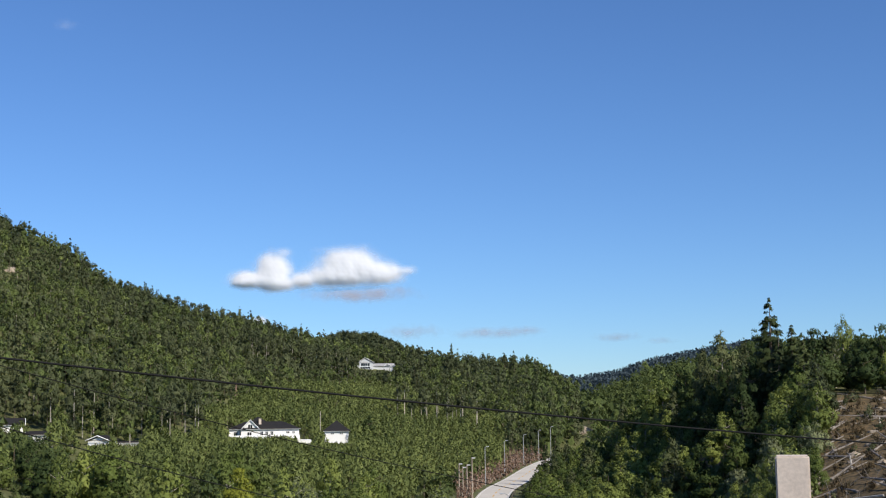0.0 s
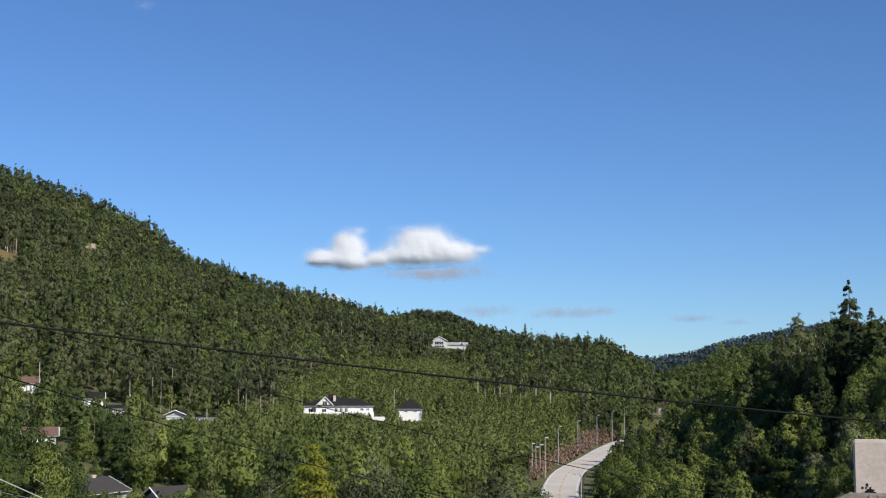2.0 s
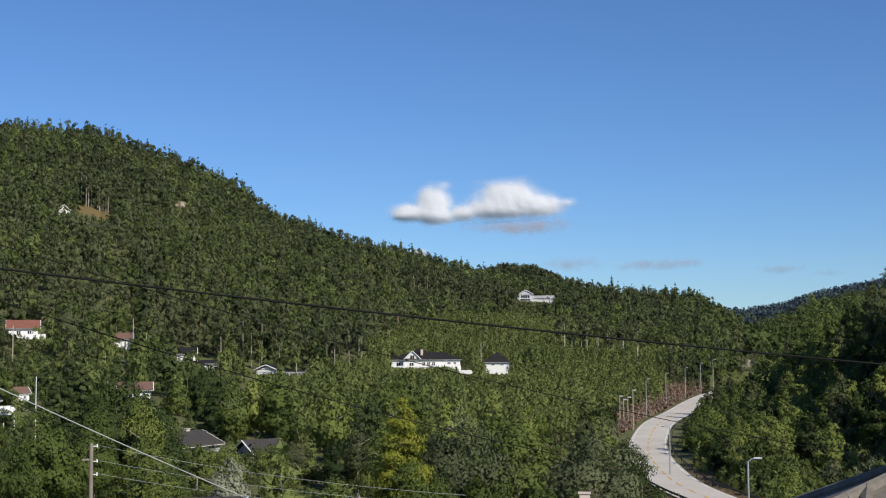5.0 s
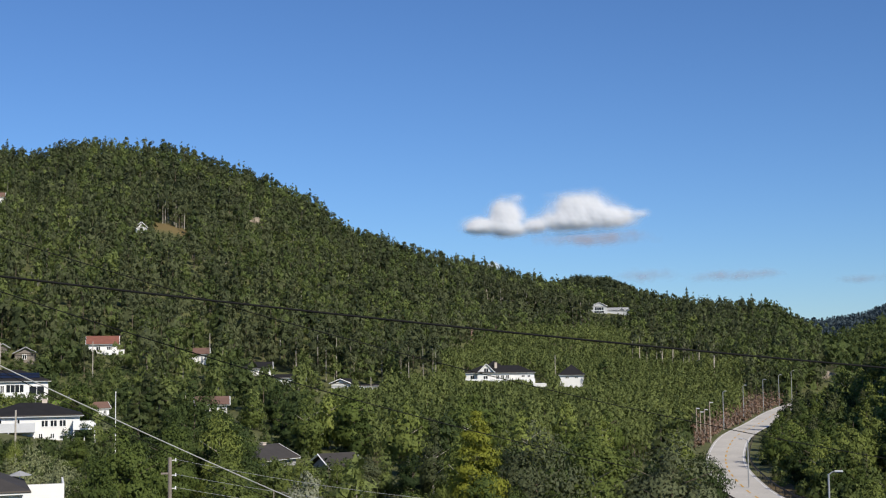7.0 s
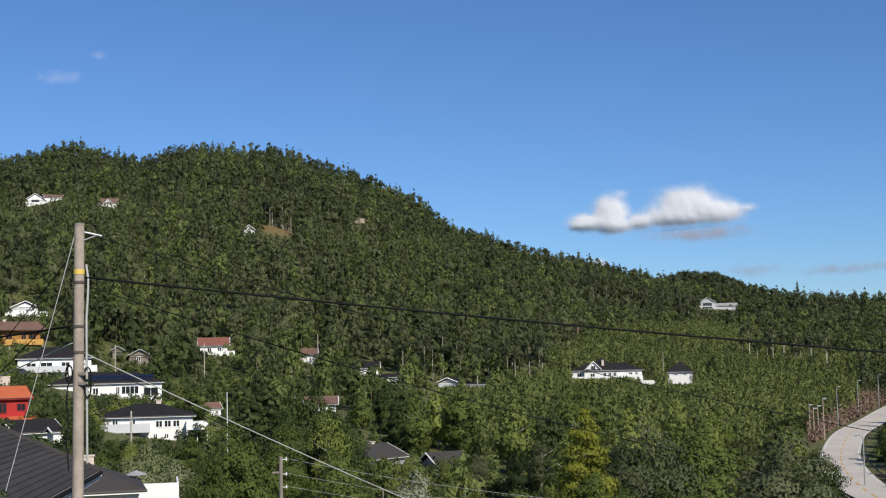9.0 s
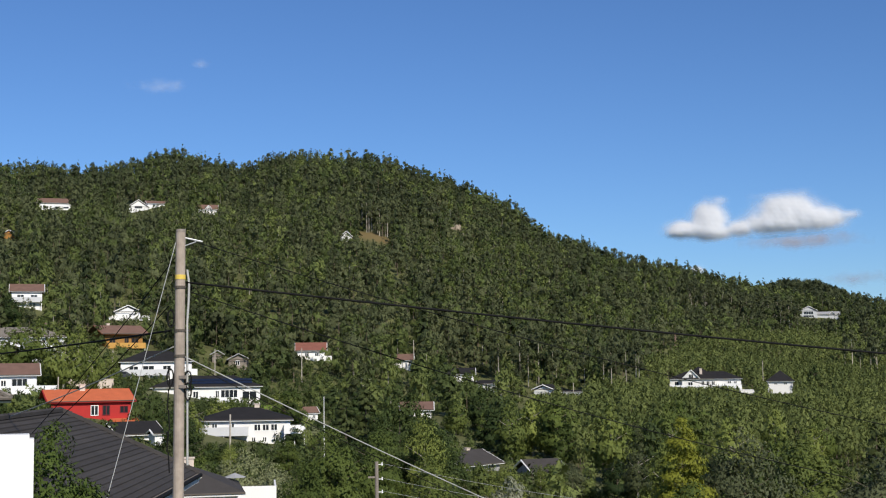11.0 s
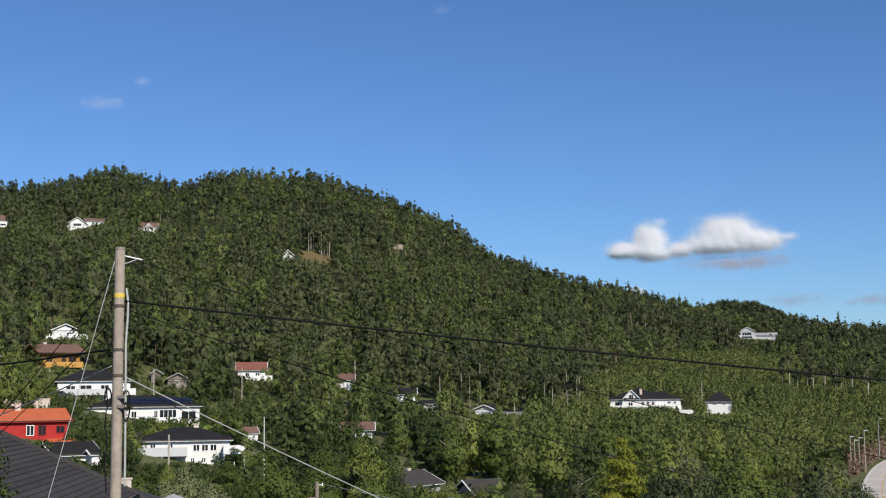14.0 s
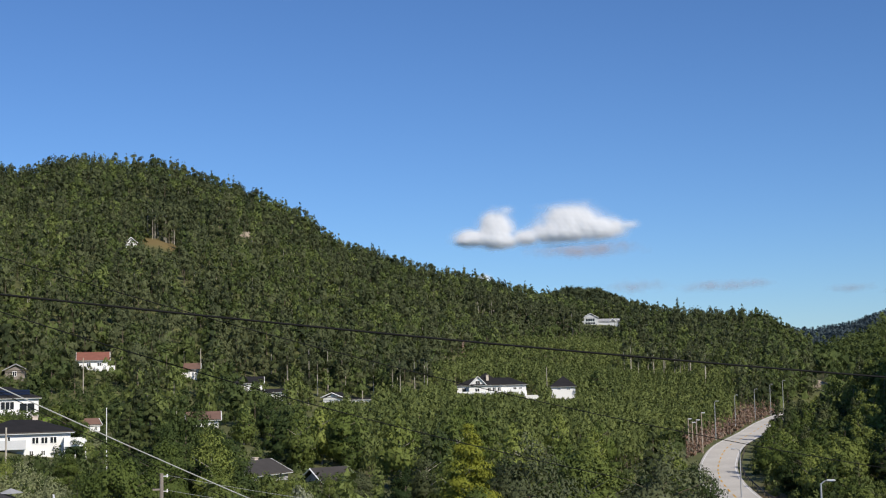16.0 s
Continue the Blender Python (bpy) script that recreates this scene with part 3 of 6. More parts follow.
def build_woods():
    rng = np.random.default_rng(77)
    g, p = scatter(-6, 42, 285, 900, 5.8, 21, lambda a, r: (r > foot_of(a)) & (r < crest_of(a) + 25) & ~regrowth(a, r))
    kinds = split(p, g[:, 0], 31, [0.47, 0.10, 0.32, 0.11])
    for i, k in enumerate(("pine", "spruce", "oak", "birch")):
        sel = kinds == i
        nm, lab, bark = WOODS[k]
        low = g[:, 1] < 600
        plant(nm, k, g[sel & low], p[sel & low], 0.5 + 0.72 * rng.uniform(0, 1, (sel & low).sum()) ** 0.8, KINDS[k], lab, bark, 40 + i, 12.0)
        plant("upper_" + nm, k, g[sel & ~low], p[sel & ~low], 0.5 + 0.72 * rng.uniform(0, 1, (sel & ~low).sum()) ** 0.8, HIGH[k], lab, bark, 45 + i, 12.0)
    # stands whose bare pale trunks show at the wood's edge
    tall = [wood_template("tall pine", 130, s, 14.5, 5.0, 0.66) for s in (65, 66, 67)]
    stands = [scatter(3.6, 8.4, 606, 634, 4.6, 26), scatter(20.9, 22.6, 545, 562, 4.2, 27), scatter(9.5, 17.5, 338, 352, 6.5, 28), scatter(-1.5, 2.0, 470, 500, 7.0, 29)]
    g, p = np.concatenate([q[0] for q in stands]), np.concatenate([q[1] for q in stands])
    plant("tall_bare_pines", "pine", g, p, rng.uniform(0.75, 1.1, len(p)), tall, "tall pines with bare pale trunks at the wood edge", "pale_bark", 54, 14.5)
    g, p = scatter(-3, 15, 150, 640, 2.6, 22, regrowth)
    plant("young_birch_regrowth", "young", g, p, rng.uniform(0.6, 1.35, len(p)), KINDS["young"], "bright green young birches over an old felled slope", "bark", 50, 4.6)
    g, p = scatter(-23, -3.5, 345, 1350, 9.5, 24, lambda a, r: r > crest_of(np.maximum(a, -40)) * np.where(a < -7, 1.0, 0.5) + 8)
    tpl = [wood_template("spruce", 34, s, 13.0, 6.4, 1.5) for s in (60, 61)]
    plant("shaded_valley_wood", "oak", g, p, rng.uniform(0.6, 1.1, len(p)), tpl, "mixed green wood filling the valley beyond the road", "bark", 52, 13.0)
    # far ridge wood; its leaf colour carries the haze of the distance
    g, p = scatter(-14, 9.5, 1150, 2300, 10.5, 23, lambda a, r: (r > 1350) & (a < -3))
    build_wood("distant_spruce_wood", "far", p, rng.uniform(0.7, 1.2, len(p)), KINDS["far"], "spruce wood on distant ridges, coloured bluish for haze", "bark", 51)
    g, p = scatter(-1.9, 9.1, 1150, 1400, 8.0, 25)
    tpl = [wood_template("oak", 30, s, 11.0, 9.0, 1.9) for s in (62, 63)]
    plant("back_hill_wood", "pine", g, p, rng.uniform(0.7, 1.1, len(p)), tpl, "dark green wood on the hilltop behind the ridge", "bark", 53, 11.0)


def tree_arrays(kind, n, seed, h, w, size):
    rng = np.random.default_rng(seed)
    p, d = crown_points(kind, n, rng, h, w)
    return leaf_cards(p, d, size, rng, 3, kind)


def tree_base(kind, seed, h, w, n, size, name, label, bark="bark", lean=0.0):
    """A tree with a tapered trunk, limbs and a crown of leaf sprays; stands at the origin."""
    rng = random.Random(seed)
    e = thing(name, Matrix(), label, "tree")
    bm = bmesh.new()
    top = h * (0.92 if kind == "spruce" else 0.72)
    rod(bm, (0, 0, -0.5), (lean * 0.5, 0, top * 0.5), h * 0.018 + 0.03, h * 0.012 + 0.02, 7)
    rod(bm, (lean * 0.5, 0, top * 0.5), (lean, 0, top), h * 0.012 + 0.02, 0.02, 6)
    for k in range(9):
        z = top * rng.uniform(0.3, 0.9)
        a = rng.uniform(0, 6.283)
        q = w * 0.36 * rng.uniform(0.6, 1.1) * (1 - 0.7 * z / h if kind == "spruce" else 1)
        rod(bm, (lean * z / top, 0, z), (math.cos(a) * q, math.sin(a) * q, z + q * (0.05 if kind == "spruce" else 0.55)), 0.055, 0.012, 5)
    part("trunk", bm, M[bark], e)
    v, f, soft = tree_arrays(kind, n, seed, h, w, size)
    c = new("crown", mesh_of("crown", v, f, 3, [LEAF[kind]], tint=np.full(len(v), 0.5), normals=soft))
    c.parent = e
    return e


TREES = {}


def prepare_trees():
    lab = {"oak": "full green broadleaf tree on the valley slope", "alder": "dense very dark green alder in the valley", "birch": "light green birch in the valley thicket",
           "willow": "grey-green willow bush in the valley thicket", "spruce": "dark green spruce standing among broadleaf trees",
           "pine": "open-crowned pine with a bare trunk", "golden": "golden yellow-green cypress in a garden"}
    bark = lambda kind: "pale_bark" if kind in ("birch", "pine") else "bark"
    for kind, (h, w, n, size) in SPEC.items():
        TREES[kind] = [tree_base(kind, 100 + i + len(kind) * 7, h, w, n, size, kind + "_tree", lab[kind], bark(kind), lean=0.3 * i) for i in range(3)]
    for kind, (h, w, n, size) in NEAR_SPEC.items():
        TREES["near " + kind] = [tree_base(kind, 200 + i + len(kind) * 7, h, w, n, size, kind + "_tree", lab[kind], bark(kind), lean=0.3 * i) for i in range(2)]


# height, crown width, leaf sprays and their size
SPEC = {"oak": (9.5, 7.4, 1500, 0.31), "alder": (9.5, 7.0, 1500, 0.31), "birch": (9.0, 5.6, 1600, 0.25), "willow": (6.0, 5.6, 1500, 0.22), "spruce": (13.0, 6.2, 2300, 0.27), "pine": (13.5, 6.2, 1600, 0.29)}
NEAR_SPEC = {"oak": (11.0, 8.4, 7000, 0.16), "alder": (11.0, 8.0, 7000, 0.16), "birch": (11.0, 6.8, 6000, 0.14), "willow": (11.0, 8.7, 8000, 0.14), "spruce": (14.0, 7.6, 7500, 0.20), "pine": (13.5, 6.2, 5000, 0.165)}
USED = set()


def put_tree(kind, az, r, height, wide=1.0, variant=0, turn=None, up=0.0, label=""):
    """Stands one of the prepared trees at a place, at that height."""
    near = r < 160
    pool = TREES["near " + kind if near else kind]
    src = pool[variant % len(pool)]
    h0 = (NEAR_SPEC if near else SPEC)[kind][0]
    p = spot(az, r, up)
    s = height / h0
    m = Matrix.LocRotScale(p, Euler((0, 0, turn if turn is not None else az * 7.1 + r)), (s * wide, s * wide, s))
    ob = src if src.name not in USED else copy_thing(src, m)
    if src.name not in USED:
        USED.add(src.name)
        src.matrix_basis = m
    else:
        ob.matrix_basis = m
    if label:
        ob["label"] = label
    ob["group"] = "trees of the valley and near slopes"
    return ob



YARDS, SIGHTS = [], [(-11.4, 0.55, 213, -2.3), (-2.15, 1.15, 300, -6.2), (-4.0, 0.9, 184, -6.7), (-3.3, 0.75, 395, -2.8), (-0.6, 0.7, 289, -4.0)]


# ---------------------------------------------------------------- houses
def window(parent, x, z, w, h, y=0.0, mat="white", bars=1):
    """A window in the front: a frame of four bars that stands proud, and a pane behind it."""
    t, d = 0.09, 0.06
    dims = [(x - w / 2, x + w / 2, y - d, y + 0.02, z, z + t), (x - w / 2, x + w / 2, y - d, y + 0.02, z + h - t, z + h),
            (x - w / 2, x - w / 2 + t, y - d, y + 0.02, z + t, z + h - t), (x + w / 2 - t, x + w / 2, y - d, y + 0.02, z + t, z + h - t)]
    uprights = []
    for k in range(bars):
        c = x - w / 2 + w * (k + 1) / (bars + 1)
        uprights.append((c - t / 2, c + t / 2, y - d, y + 0.02, z + t, z + h - t))
    f = part("window", boxes(*dims), M[mat], parent)
    for u in uprights:
        part("glazing_bar", boxes(u), M[mat], f)
    part("pane", boxes((x - w / 2 + 0.03, x + w / 2 - 0.03, y - 0.03, y + 0.01, z + 0.03, z + h - 0.03)), M["pane"], f)
    return f


def roof_mesh(w, d, rise, over, z, style, thick=0.18):
    """A hipped or gabled roof over a plan of w by d (its front edge at y = 0), ridge along the longer side or, for 'front', towards the front."""
    bm = bmesh.new()
    x, y0, y1 = w / 2 + over, -over, d + over
    half = (y1 - y0) / 2
    if style == "hip":
        k = min(half, x * 0.98) if w >= d else x * 0.98
        if w >= d:
            ridge = [(-x + k, (y0 + y1) / 2, z + rise), (x - k, (y0 + y1) / 2, z + rise)]
        else:
            ridge = [(0, y0 + x, z + rise), (0, y1 - x, z + rise)]
        lo = [(-x, y0, z), (x, y0, z), (x, y1, z), (-x, y1, z)]
        v = [bm.verts.new(c) for c in lo + ridge] + [bm.verts.new((a, b, c - thick)) for a, b, c in lo]
        if w >= d:
            top = [(0, 1, 5, 4), (1, 2, 5), (2, 3, 4, 5), (3, 0, 4)]
        else:
            top = [(0, 1, 4), (1, 2, 5, 4), (2, 3, 5), (3, 0, 4, 5)]
        for f in top + [(1, 0, 6, 7), (2, 1, 7, 8), (3, 2, 8, 9), (0, 3, 9, 6), (6, 9, 8, 7)]:
            bm.faces.new([v[i] for i in f])
    else:
        if style == "gable":
            prof = [(-x, y0, z), (-x, (y0 + y1) / 2, z + rise), (-x, y1, z)]
            move = Vector((2 * x, 0, 0))
        else:
            prof = [(-x, y0, z), (0, y0, z + rise), (x, y0, z)]
            move = Vector((0, y1 - y0, 0))
        ring = [Vector(p) for p in prof] + [Vector(p) - Vector((0, 0, thick)) for p in reversed(prof)]
        a = [bm.verts.new(p) for p in ring]
        b = [bm.verts.new(p + move) for p in ring]
        n = len(a)
        for i in range(n):
            bm.faces.new([a[i], a[(i + 1) % n], b[(i + 1) % n], b[i]])
        for q in (a, b):
            bm.faces.new([q[0], q[1], q[4], q[5]]), bm.faces.new([q[1], q[2], q[3], q[4]])
    bmesh.ops.recalc_face_normals(bm, faces=bm.faces)
    return bm


def gable_walls(bm, w, d, rise, over, z, style, thick=0.18):
    """The wall triangles under a gabled roof."""
    if style == "gable":
        h = rise * (d / 2) / (d / 2 + over) if d else 0
        tri = [[(sx, 0, z), (sx, d / 2, z + h), (sx, d, z)] for sx in (-w / 2, w / 2)]
        deep = Vector((0.2, 0, 0))
    else:
        h = rise * (w / 2) / (w / 2 + over)
        tri = [[(-w / 2, sy, z), (0, sy, z + h), (w / 2, sy, z)] for sy in (0, d)]
        deep = Vector((0, 0.2, 0))
    for k, t in enumerate(tri):
        s = deep if k == 0 else -deep
        a = [bm.verts.new(Vector(p) - Vector((0, 0, thick))) for p in t]
        b = [bm.verts.new(Vector(p) + s - Vector((0, 0, thick))) for p in t]
        bm.faces.new(a), bm.faces.new(b)
        for i in range(3):
            bm.faces.new([a[i], a[(i + 1) % 3], b[(i + 1) % 3], b[i]])


def house(name, label, az, r, w, d, tall, rise, style="hip", wall="white", roof="black_tile", turn=0.0, wins=(), over=0.5, chimney=None, balcony=None,
          plinth=None, gables=(), yard=None, sight=None, door=None, lift=0.0, fascia="white"):
    """A house whose front's middle stands at the bearing and distance, turned from facing the valley viewpoint by turn degrees.
    tall: wall height; balcony: (x0, x1, z, depth, material); gables: (x, width, z, rise) small front gables; wins: (x, z, w, h)."""
    p = spot(az, r, lift)
    e = thing(name, Matrix.Translation(p) @ pose(0, 0, 0, 0, 0, az + turn), label, "house", "houses of the valley")
    bm = boxes((-w / 2, w / 2, 0, d, -2.0 - lift, tall))
    if style != "hip":
        gable_walls(bm, w, d, rise, over, tall + 0.05, style)
    part("wall", bm, M[wall], e)
    rf = part("roof", roof_mesh(w, d, rise, over, tall + 0.12, style), M[roof], e)
    if fascia:
        x, t = w / 2 + over, tall + 0.12
        if style == "front":
            for s in (-1, 1):
                f = part("fascia", rods(((s * x, -over - 0.03, t - 0.1), (0, -over - 0.03, t + rise - 0.1), 0.13, 0.13), n=4), M[fascia], e, "white painted barge board")
        else:
            part("fascia", boxes((-x, x, -over - 0.035, -over - 0.005, t - 0.20, t - 0.02)), M[fascia], e, "white painted fascia board")
            if style == "gable":
                for s in (-1, 1):
                    for y0, y1 in ((-over, d / 2), (d + over, d / 2)):
                        part("barge_board", rods(((s * (x + 0.03), y0, t - 0.1), (s * (x + 0.03), y1, t + rise - 0.1), 0.12, 0.12), n=4), M[fascia], e, "white painted barge board")
        # gutter along the front
        part("gutter", rods(((-x, -over - 0.08, t - 0.03), (x, -over - 0.08, t - 0.03), 0.06, 0.06), n=6), M["rail_wood"], e)
    for wd in wins:
        window(e, *wd)
    if door:
        x, z = door
        dr = part("door", boxes((x - 0.5, x + 0.5, -0.05, 0.02, z, z + 2.05)), M["brown_boards"], e)
        part("handle", boxes((x + 0.32, x + 0.42, -0.12, -0.05, z + 1.0, z + 1.05)), M["steel"], dr)
    if chimney:
        x, y, top = chimney
        c = part("chimney", boxes((x - 0.35, x + 0.35, y - 0.3, y + 0.3, tall, top), bevel=0.03), M["rail_wood"] if roof == "black_tile" and wall != "white_plaster" else M["concrete"], e)
        part("cap", boxes((x - 0.42, x + 0.42, y - 0.37, y + 0.37, top, top + 0.08)), M["concrete"], c)
    if plinth:
        part("plinth", boxes((-w / 2 - 0.02, w / 2 + 0.02, -0.02, d, -1.5, plinth)), M["concrete"], e)
    for x0, x1, z, dep, mt in balcony or ():
        b = part("balcony", boxes((x0, x1, -dep, 0.0, z - 0.22, z)), M["pale_grey"], e)
        part("balcony_panel", boxes((x0, x1, -dep - 0.05, -dep + 0.03, z - 0.25, z + 0.95)), M[mt], b)
        for xs in (x0, x1 - 0.06):
            part("side_panel", boxes((xs, xs + 0.06, -dep + 0.03, 0.0, z - 0.1, z + 0.95)), M[mt], b)
        n = max(2, int((x1 - x0) / 3))
        for i in range(n + 1):
            q = x0 + 0.1 + (x1 - x0 - 0.2) * i / n
            part("post", boxes((q - 0.06, q + 0.06, -dep + 0.05, -dep + 0.17, -1.5, z - 0.22)), M["white"], b)
    for x, gw, z, gr in gables:
        bm = boxes((x - gw / 2, x + gw / 2, -0.08, d * 0.4, z - 0.3, z))
        h = gr * 0.93
        a = [bm.verts.new(c) for c in ((x - gw / 2, -0.08, z), (x + gw / 2, -0.08, z), (x, -0.08, z + h))]
        bm.faces.new(a)
        g = part("dormer", bm, M[wall], e)
        bm = bmesh.new()
        for s in (-1, 1):
            q = [(x, -0.4, z + gr), (x + s * (gw / 2 + 0.4), -0.4, z - 0.12), (x + s * (gw / 2 + 0.4), d * 0.45, z - 0.12), (x, d * 0.45, z + gr)]
            up = [bm.verts.new(c) for c in q]
            dn = [bm.verts.new((c[0], c[1], c[2] - 0.15)) for c in q]
            bm.faces.new(up), bm.faces.new(dn)
            for i in range(4):
                bm.faces.new([up[i], up[(i + 1) % 4], dn[(i + 1) % 4], dn[i]])
        bmesh.ops.recalc_face_normals(bm, faces=bm.faces)
        part("dormer_roof", bm, M[roof], g)
        for s in (-1, 1):
            part("barge_board", rods(((x, -0.44, z + gr - 0.08), (x + s * (gw / 2 + 0.4), -0.44, z - 0.2), 0.12, 0.12), n=4), M["white"], g)
        window(e, x, z + 0.1, gw * 0.3, gr * 0.45, -0.1)
    c = Vector(p) + Vector((-math.sin(radians(az)), math.cos(radians(az)), 0)) * (d / 2)
    YARDS.append((c.x, c.y, yard or max(w, d) / 2 + 2.5))
    SIGHTS.append((az, math.degrees((w / 2 + 0.6) / r), r, math.degrees(math.atan((p.z + (sight or 0.0) + 0.35 - EYE) / r))))
    return e


def build_houses():
    # the slope of houses above the valley
    house("house", "white two-storey house with a black hipped roof and long balcony", 27.45, 184, 12.2, 9, 3.5, 1.6, wins=((-4.2, 2.2, 0.8, 1.0), (-1.9, 2.2, 0.8, 1.0), (1.6, 2.05, 0.95, 0.95), (2.75, 2.05, 0.95, 0.95), (3.9, 2.05, 0.95, 0.95), (1.1, 0.5, 0.6, 0.75), (2.6, 0.5, 0.6, 0.75), (4.1, 0.5, 0.6, 0.75), (-5, 0.3, 0.9, 0.35)),
          chimney=(1.6, 4.5, 5.6), balcony=((-6.3, 0.4, 1.75, 1.6, "pale_grey"), (5.2, 8.1, 1.9, 1.6, "white")), wall="white_plaster", sight=0.3, lift=-0.8)
    house("house", "white bungalow with a black roof carrying solar panels", 29.1, 240, 19.0, 9, 2.9, 1.9, wins=((-7.4, 1.0, 1.2, 1.2), (-4.6, 1.0, 1.2, 1.2), (-1.9, 1.0, 1.0, 1.2), (1.9, 0.4, 0.7, 1.9), (4.0, 0.4, 3.0, 2.0, 0.0, "white", 3), (7.6, 0.6, 2.6, 1.5)), balcony=((-1.5, 5.6, 0.1, 1.2, "white"),), wall="white_plaster", sight=0.8, lift=-0.6)
    solar_roof = [o for o in scene.collection.objects if o.get("label", "").startswith("white bungalow with a black roof")][0]
    a = math.atan2(1.9, 5.0)
    for i in range(7):
        for k in range(2):
            pn = part("solar_panel", boxes((-0.8, 0.8, -0.5, 0.5, 0.0, 0.06)), M["solar"], solar_roof, "dark blue glossy solar panel")
            u = 1.35 + k * 1.06
            pn.matrix_local = Matrix.Translation((-2.6 + i * 1.65, -0.5 + u * math.cos(a) * 1.25, 3.06 + u * math.sin(a) * 1.25)) @ pose(0, 0, 0, math.degrees(a))
    house("house", "white house with a black roof and a broad grey terrace", 31.2, 262, 13.5, 9, 3.3, 2.1, wins=((-4.3, 1.4, 1.8, 1.1), (-1.5, 1.4, 2.2, 1.2), (2.0, 1.4, 1.6, 1.2), (4.8, 1.2, 1.6, 1.2)), balcony=((-9.0, 2.5, 0.9, 1.8, "pale_grey"), (4.2, 7.8, 0.9, 1.4, "white")), wall="white", sight=0.7)
    house("house", "bright red wooden house with an orange tiled roof", 33.85, 178, 10.2, 8, 2.9, 1.5, "gable", "red", "orange_tile", turn=10, wins=((0.4, 1.1, 1.0, 1.35, 0.0, "white"), (1.9, 1.1, 1.0, 1.35, 0.0, "dark_red"), (4.2, 1.35, 1.1, 0.95, 0.0, "dark_red"), (-4.2, 0.9, 0.9, 1.1, 0.0, "dark_red"), (4.2, -0.9, 1.0, 0.9)), balcony=(), chimney=(-0.6, 3.6, 5.1), fascia="red", sight=0.3, lift=-0.75)
    red_house = [o for o in scene.collection.objects if o.get("label", "").startswith("bright red wooden house")][0]
    porch = part("porch_roof", boxes((2.4, 5.9, -1.5, -0.02, -0.07, 0.07)), M["orange_tile"], red_house, "small orange tiled porch roof")
    porch.matrix_local = Matrix.Translation((0, 0, 0.62)) @ pose(0, 0, 0, 12)
    for x in (2.6, 5.7):
        part("porch_post", boxes((x - 0.06, x + 0.06, -1.4, -1.28, -2.2, 0.3)), M["red"], red_house)
    house("house", "long white house with a brown tiled roof and balcony", 38.0, 199, 13.5, 8, 2.7, 1.7, "gable", "white", "brown_tile", wins=((0.6, 1.0, 0.8, 1.1), (2.2, 1.0, 0.8, 1.1), (4.4, 0.7, 2.2, 1.6, 0.0, "pale_grey", 2), (-1.8, 1.0, 0.8, 1.1), (-4, 1.0, 1.4, 1.1)), balcony=((1.5, 9.5, 0.3, 1.6, "white"),), sight=0.6, lift=-0.65)
    house("house", "grey and white house with a brown hipped roof", 36.7, 256, 15.4, 9, 4.1, 1.9, "hip", "pale_grey", "mossy_tile", wins=((-3.6, 2.3, 1.6, 1.2), (-1.0, 2.4, 1.0, 1.1), (2.6, 2.2, 2.4, 1.3), (5.8, 2.2, 1.6, 1.3), (-1.6, 0.3, 1.0, 1.2), (4.2, 0.3, 1.6, 1.0)), balcony=((-4.8, 1.2, 1.9, 1.4, "white"), (1.8, 7.4, 1.9, 1.4, "white")), sight=0.7)
    house("house", "ochre and brown timber house with a red tiled roof", 32.55, 291, 8.6, 7, 3.0, 1.9, "gable", "timber", "brown_tile", turn=24, over=1.1, wins=((-2.6, 1.0, 1.3, 1.2, 0.0, "brown_boards"), (0.6, 0.6, 1.0, 1.8, 0.0, "brown_boards"), (2.5, 0.9, 1.6, 1.3, 0.0, "brown_boards")), balcony=((-4.3, 4.3, 0.2, 1.5, "ochre"),), fascia="brown_boards", chimney=(-2, 4, 5.4), sight=0.9)
    house("house", "small white house with a dark gabled front", 32.4, 325, 6.0, 7, 1.9, 1.6, "front", "white", "black_tile", turn=8, wins=((1.0, 0.4, 1.6, 1.1),), balcony=((-4.6, 5.0, 0.1, 1.4, "white"),), sight=1.0)
    house("house", "pale house with a brown roof behind garden trees", 36.5, 321, 6.8, 8, 3.7, 2.0, "gable", "white", "brown_tile", wins=((-1.4, 2.0, 1.6, 1.1), (1.6, 2.0, 1.6, 1.1), (1.2, 0.2, 1.5, 1.0)), balcony=((-3.3, 3.3, 1.5, 1.2, "pale_grey"),), sight=2.2)
    house("house", "grey timber house with a wide terrace among trees", 39.6, 300, 9.0, 8, 3.4, 1.6, "gable", "grey_boards", "brown_tile", wins=((2.0, 1.0, 1.6, 1.2),), balcony=((-4, 5.5, 0.6, 1.5, "pale_grey"),))
    house("house", "ochre timber house with a red roof and central gable", 38.5, 458, 12.8, 8, 2.7, 3.2, "gable", "timber", "red_tile", wins=((-4.4, 0.8, 1.4, 1.1), (-2.6, 0.8, 1.0, 1.1), (4.2, 0.8, 1.8, 1.1), (0.9, 0.3, 1.8, 1.9)), gables=((0.9, 3.6, 2.9, 2.6),), balcony=((2.9, 6.4, 0.1, 1.2, "white"),), sight=-0.3)
    house("garden_shed", "small ochre shed with a gabled roof", 37.25, 470, 3.6, 4, 2.0, 1.3, "front", "timber", "red_tile", sight=0.1)
    house("house", "white gabled house high on the wooded hill", 32.0, 588, 8.4, 8, 2.2, 3.2, "front", "white", "brown_tile", wins=((0, 1.6, 3.2, 1.1, 0.0, "grey_boards", 3),), sight=1.2)
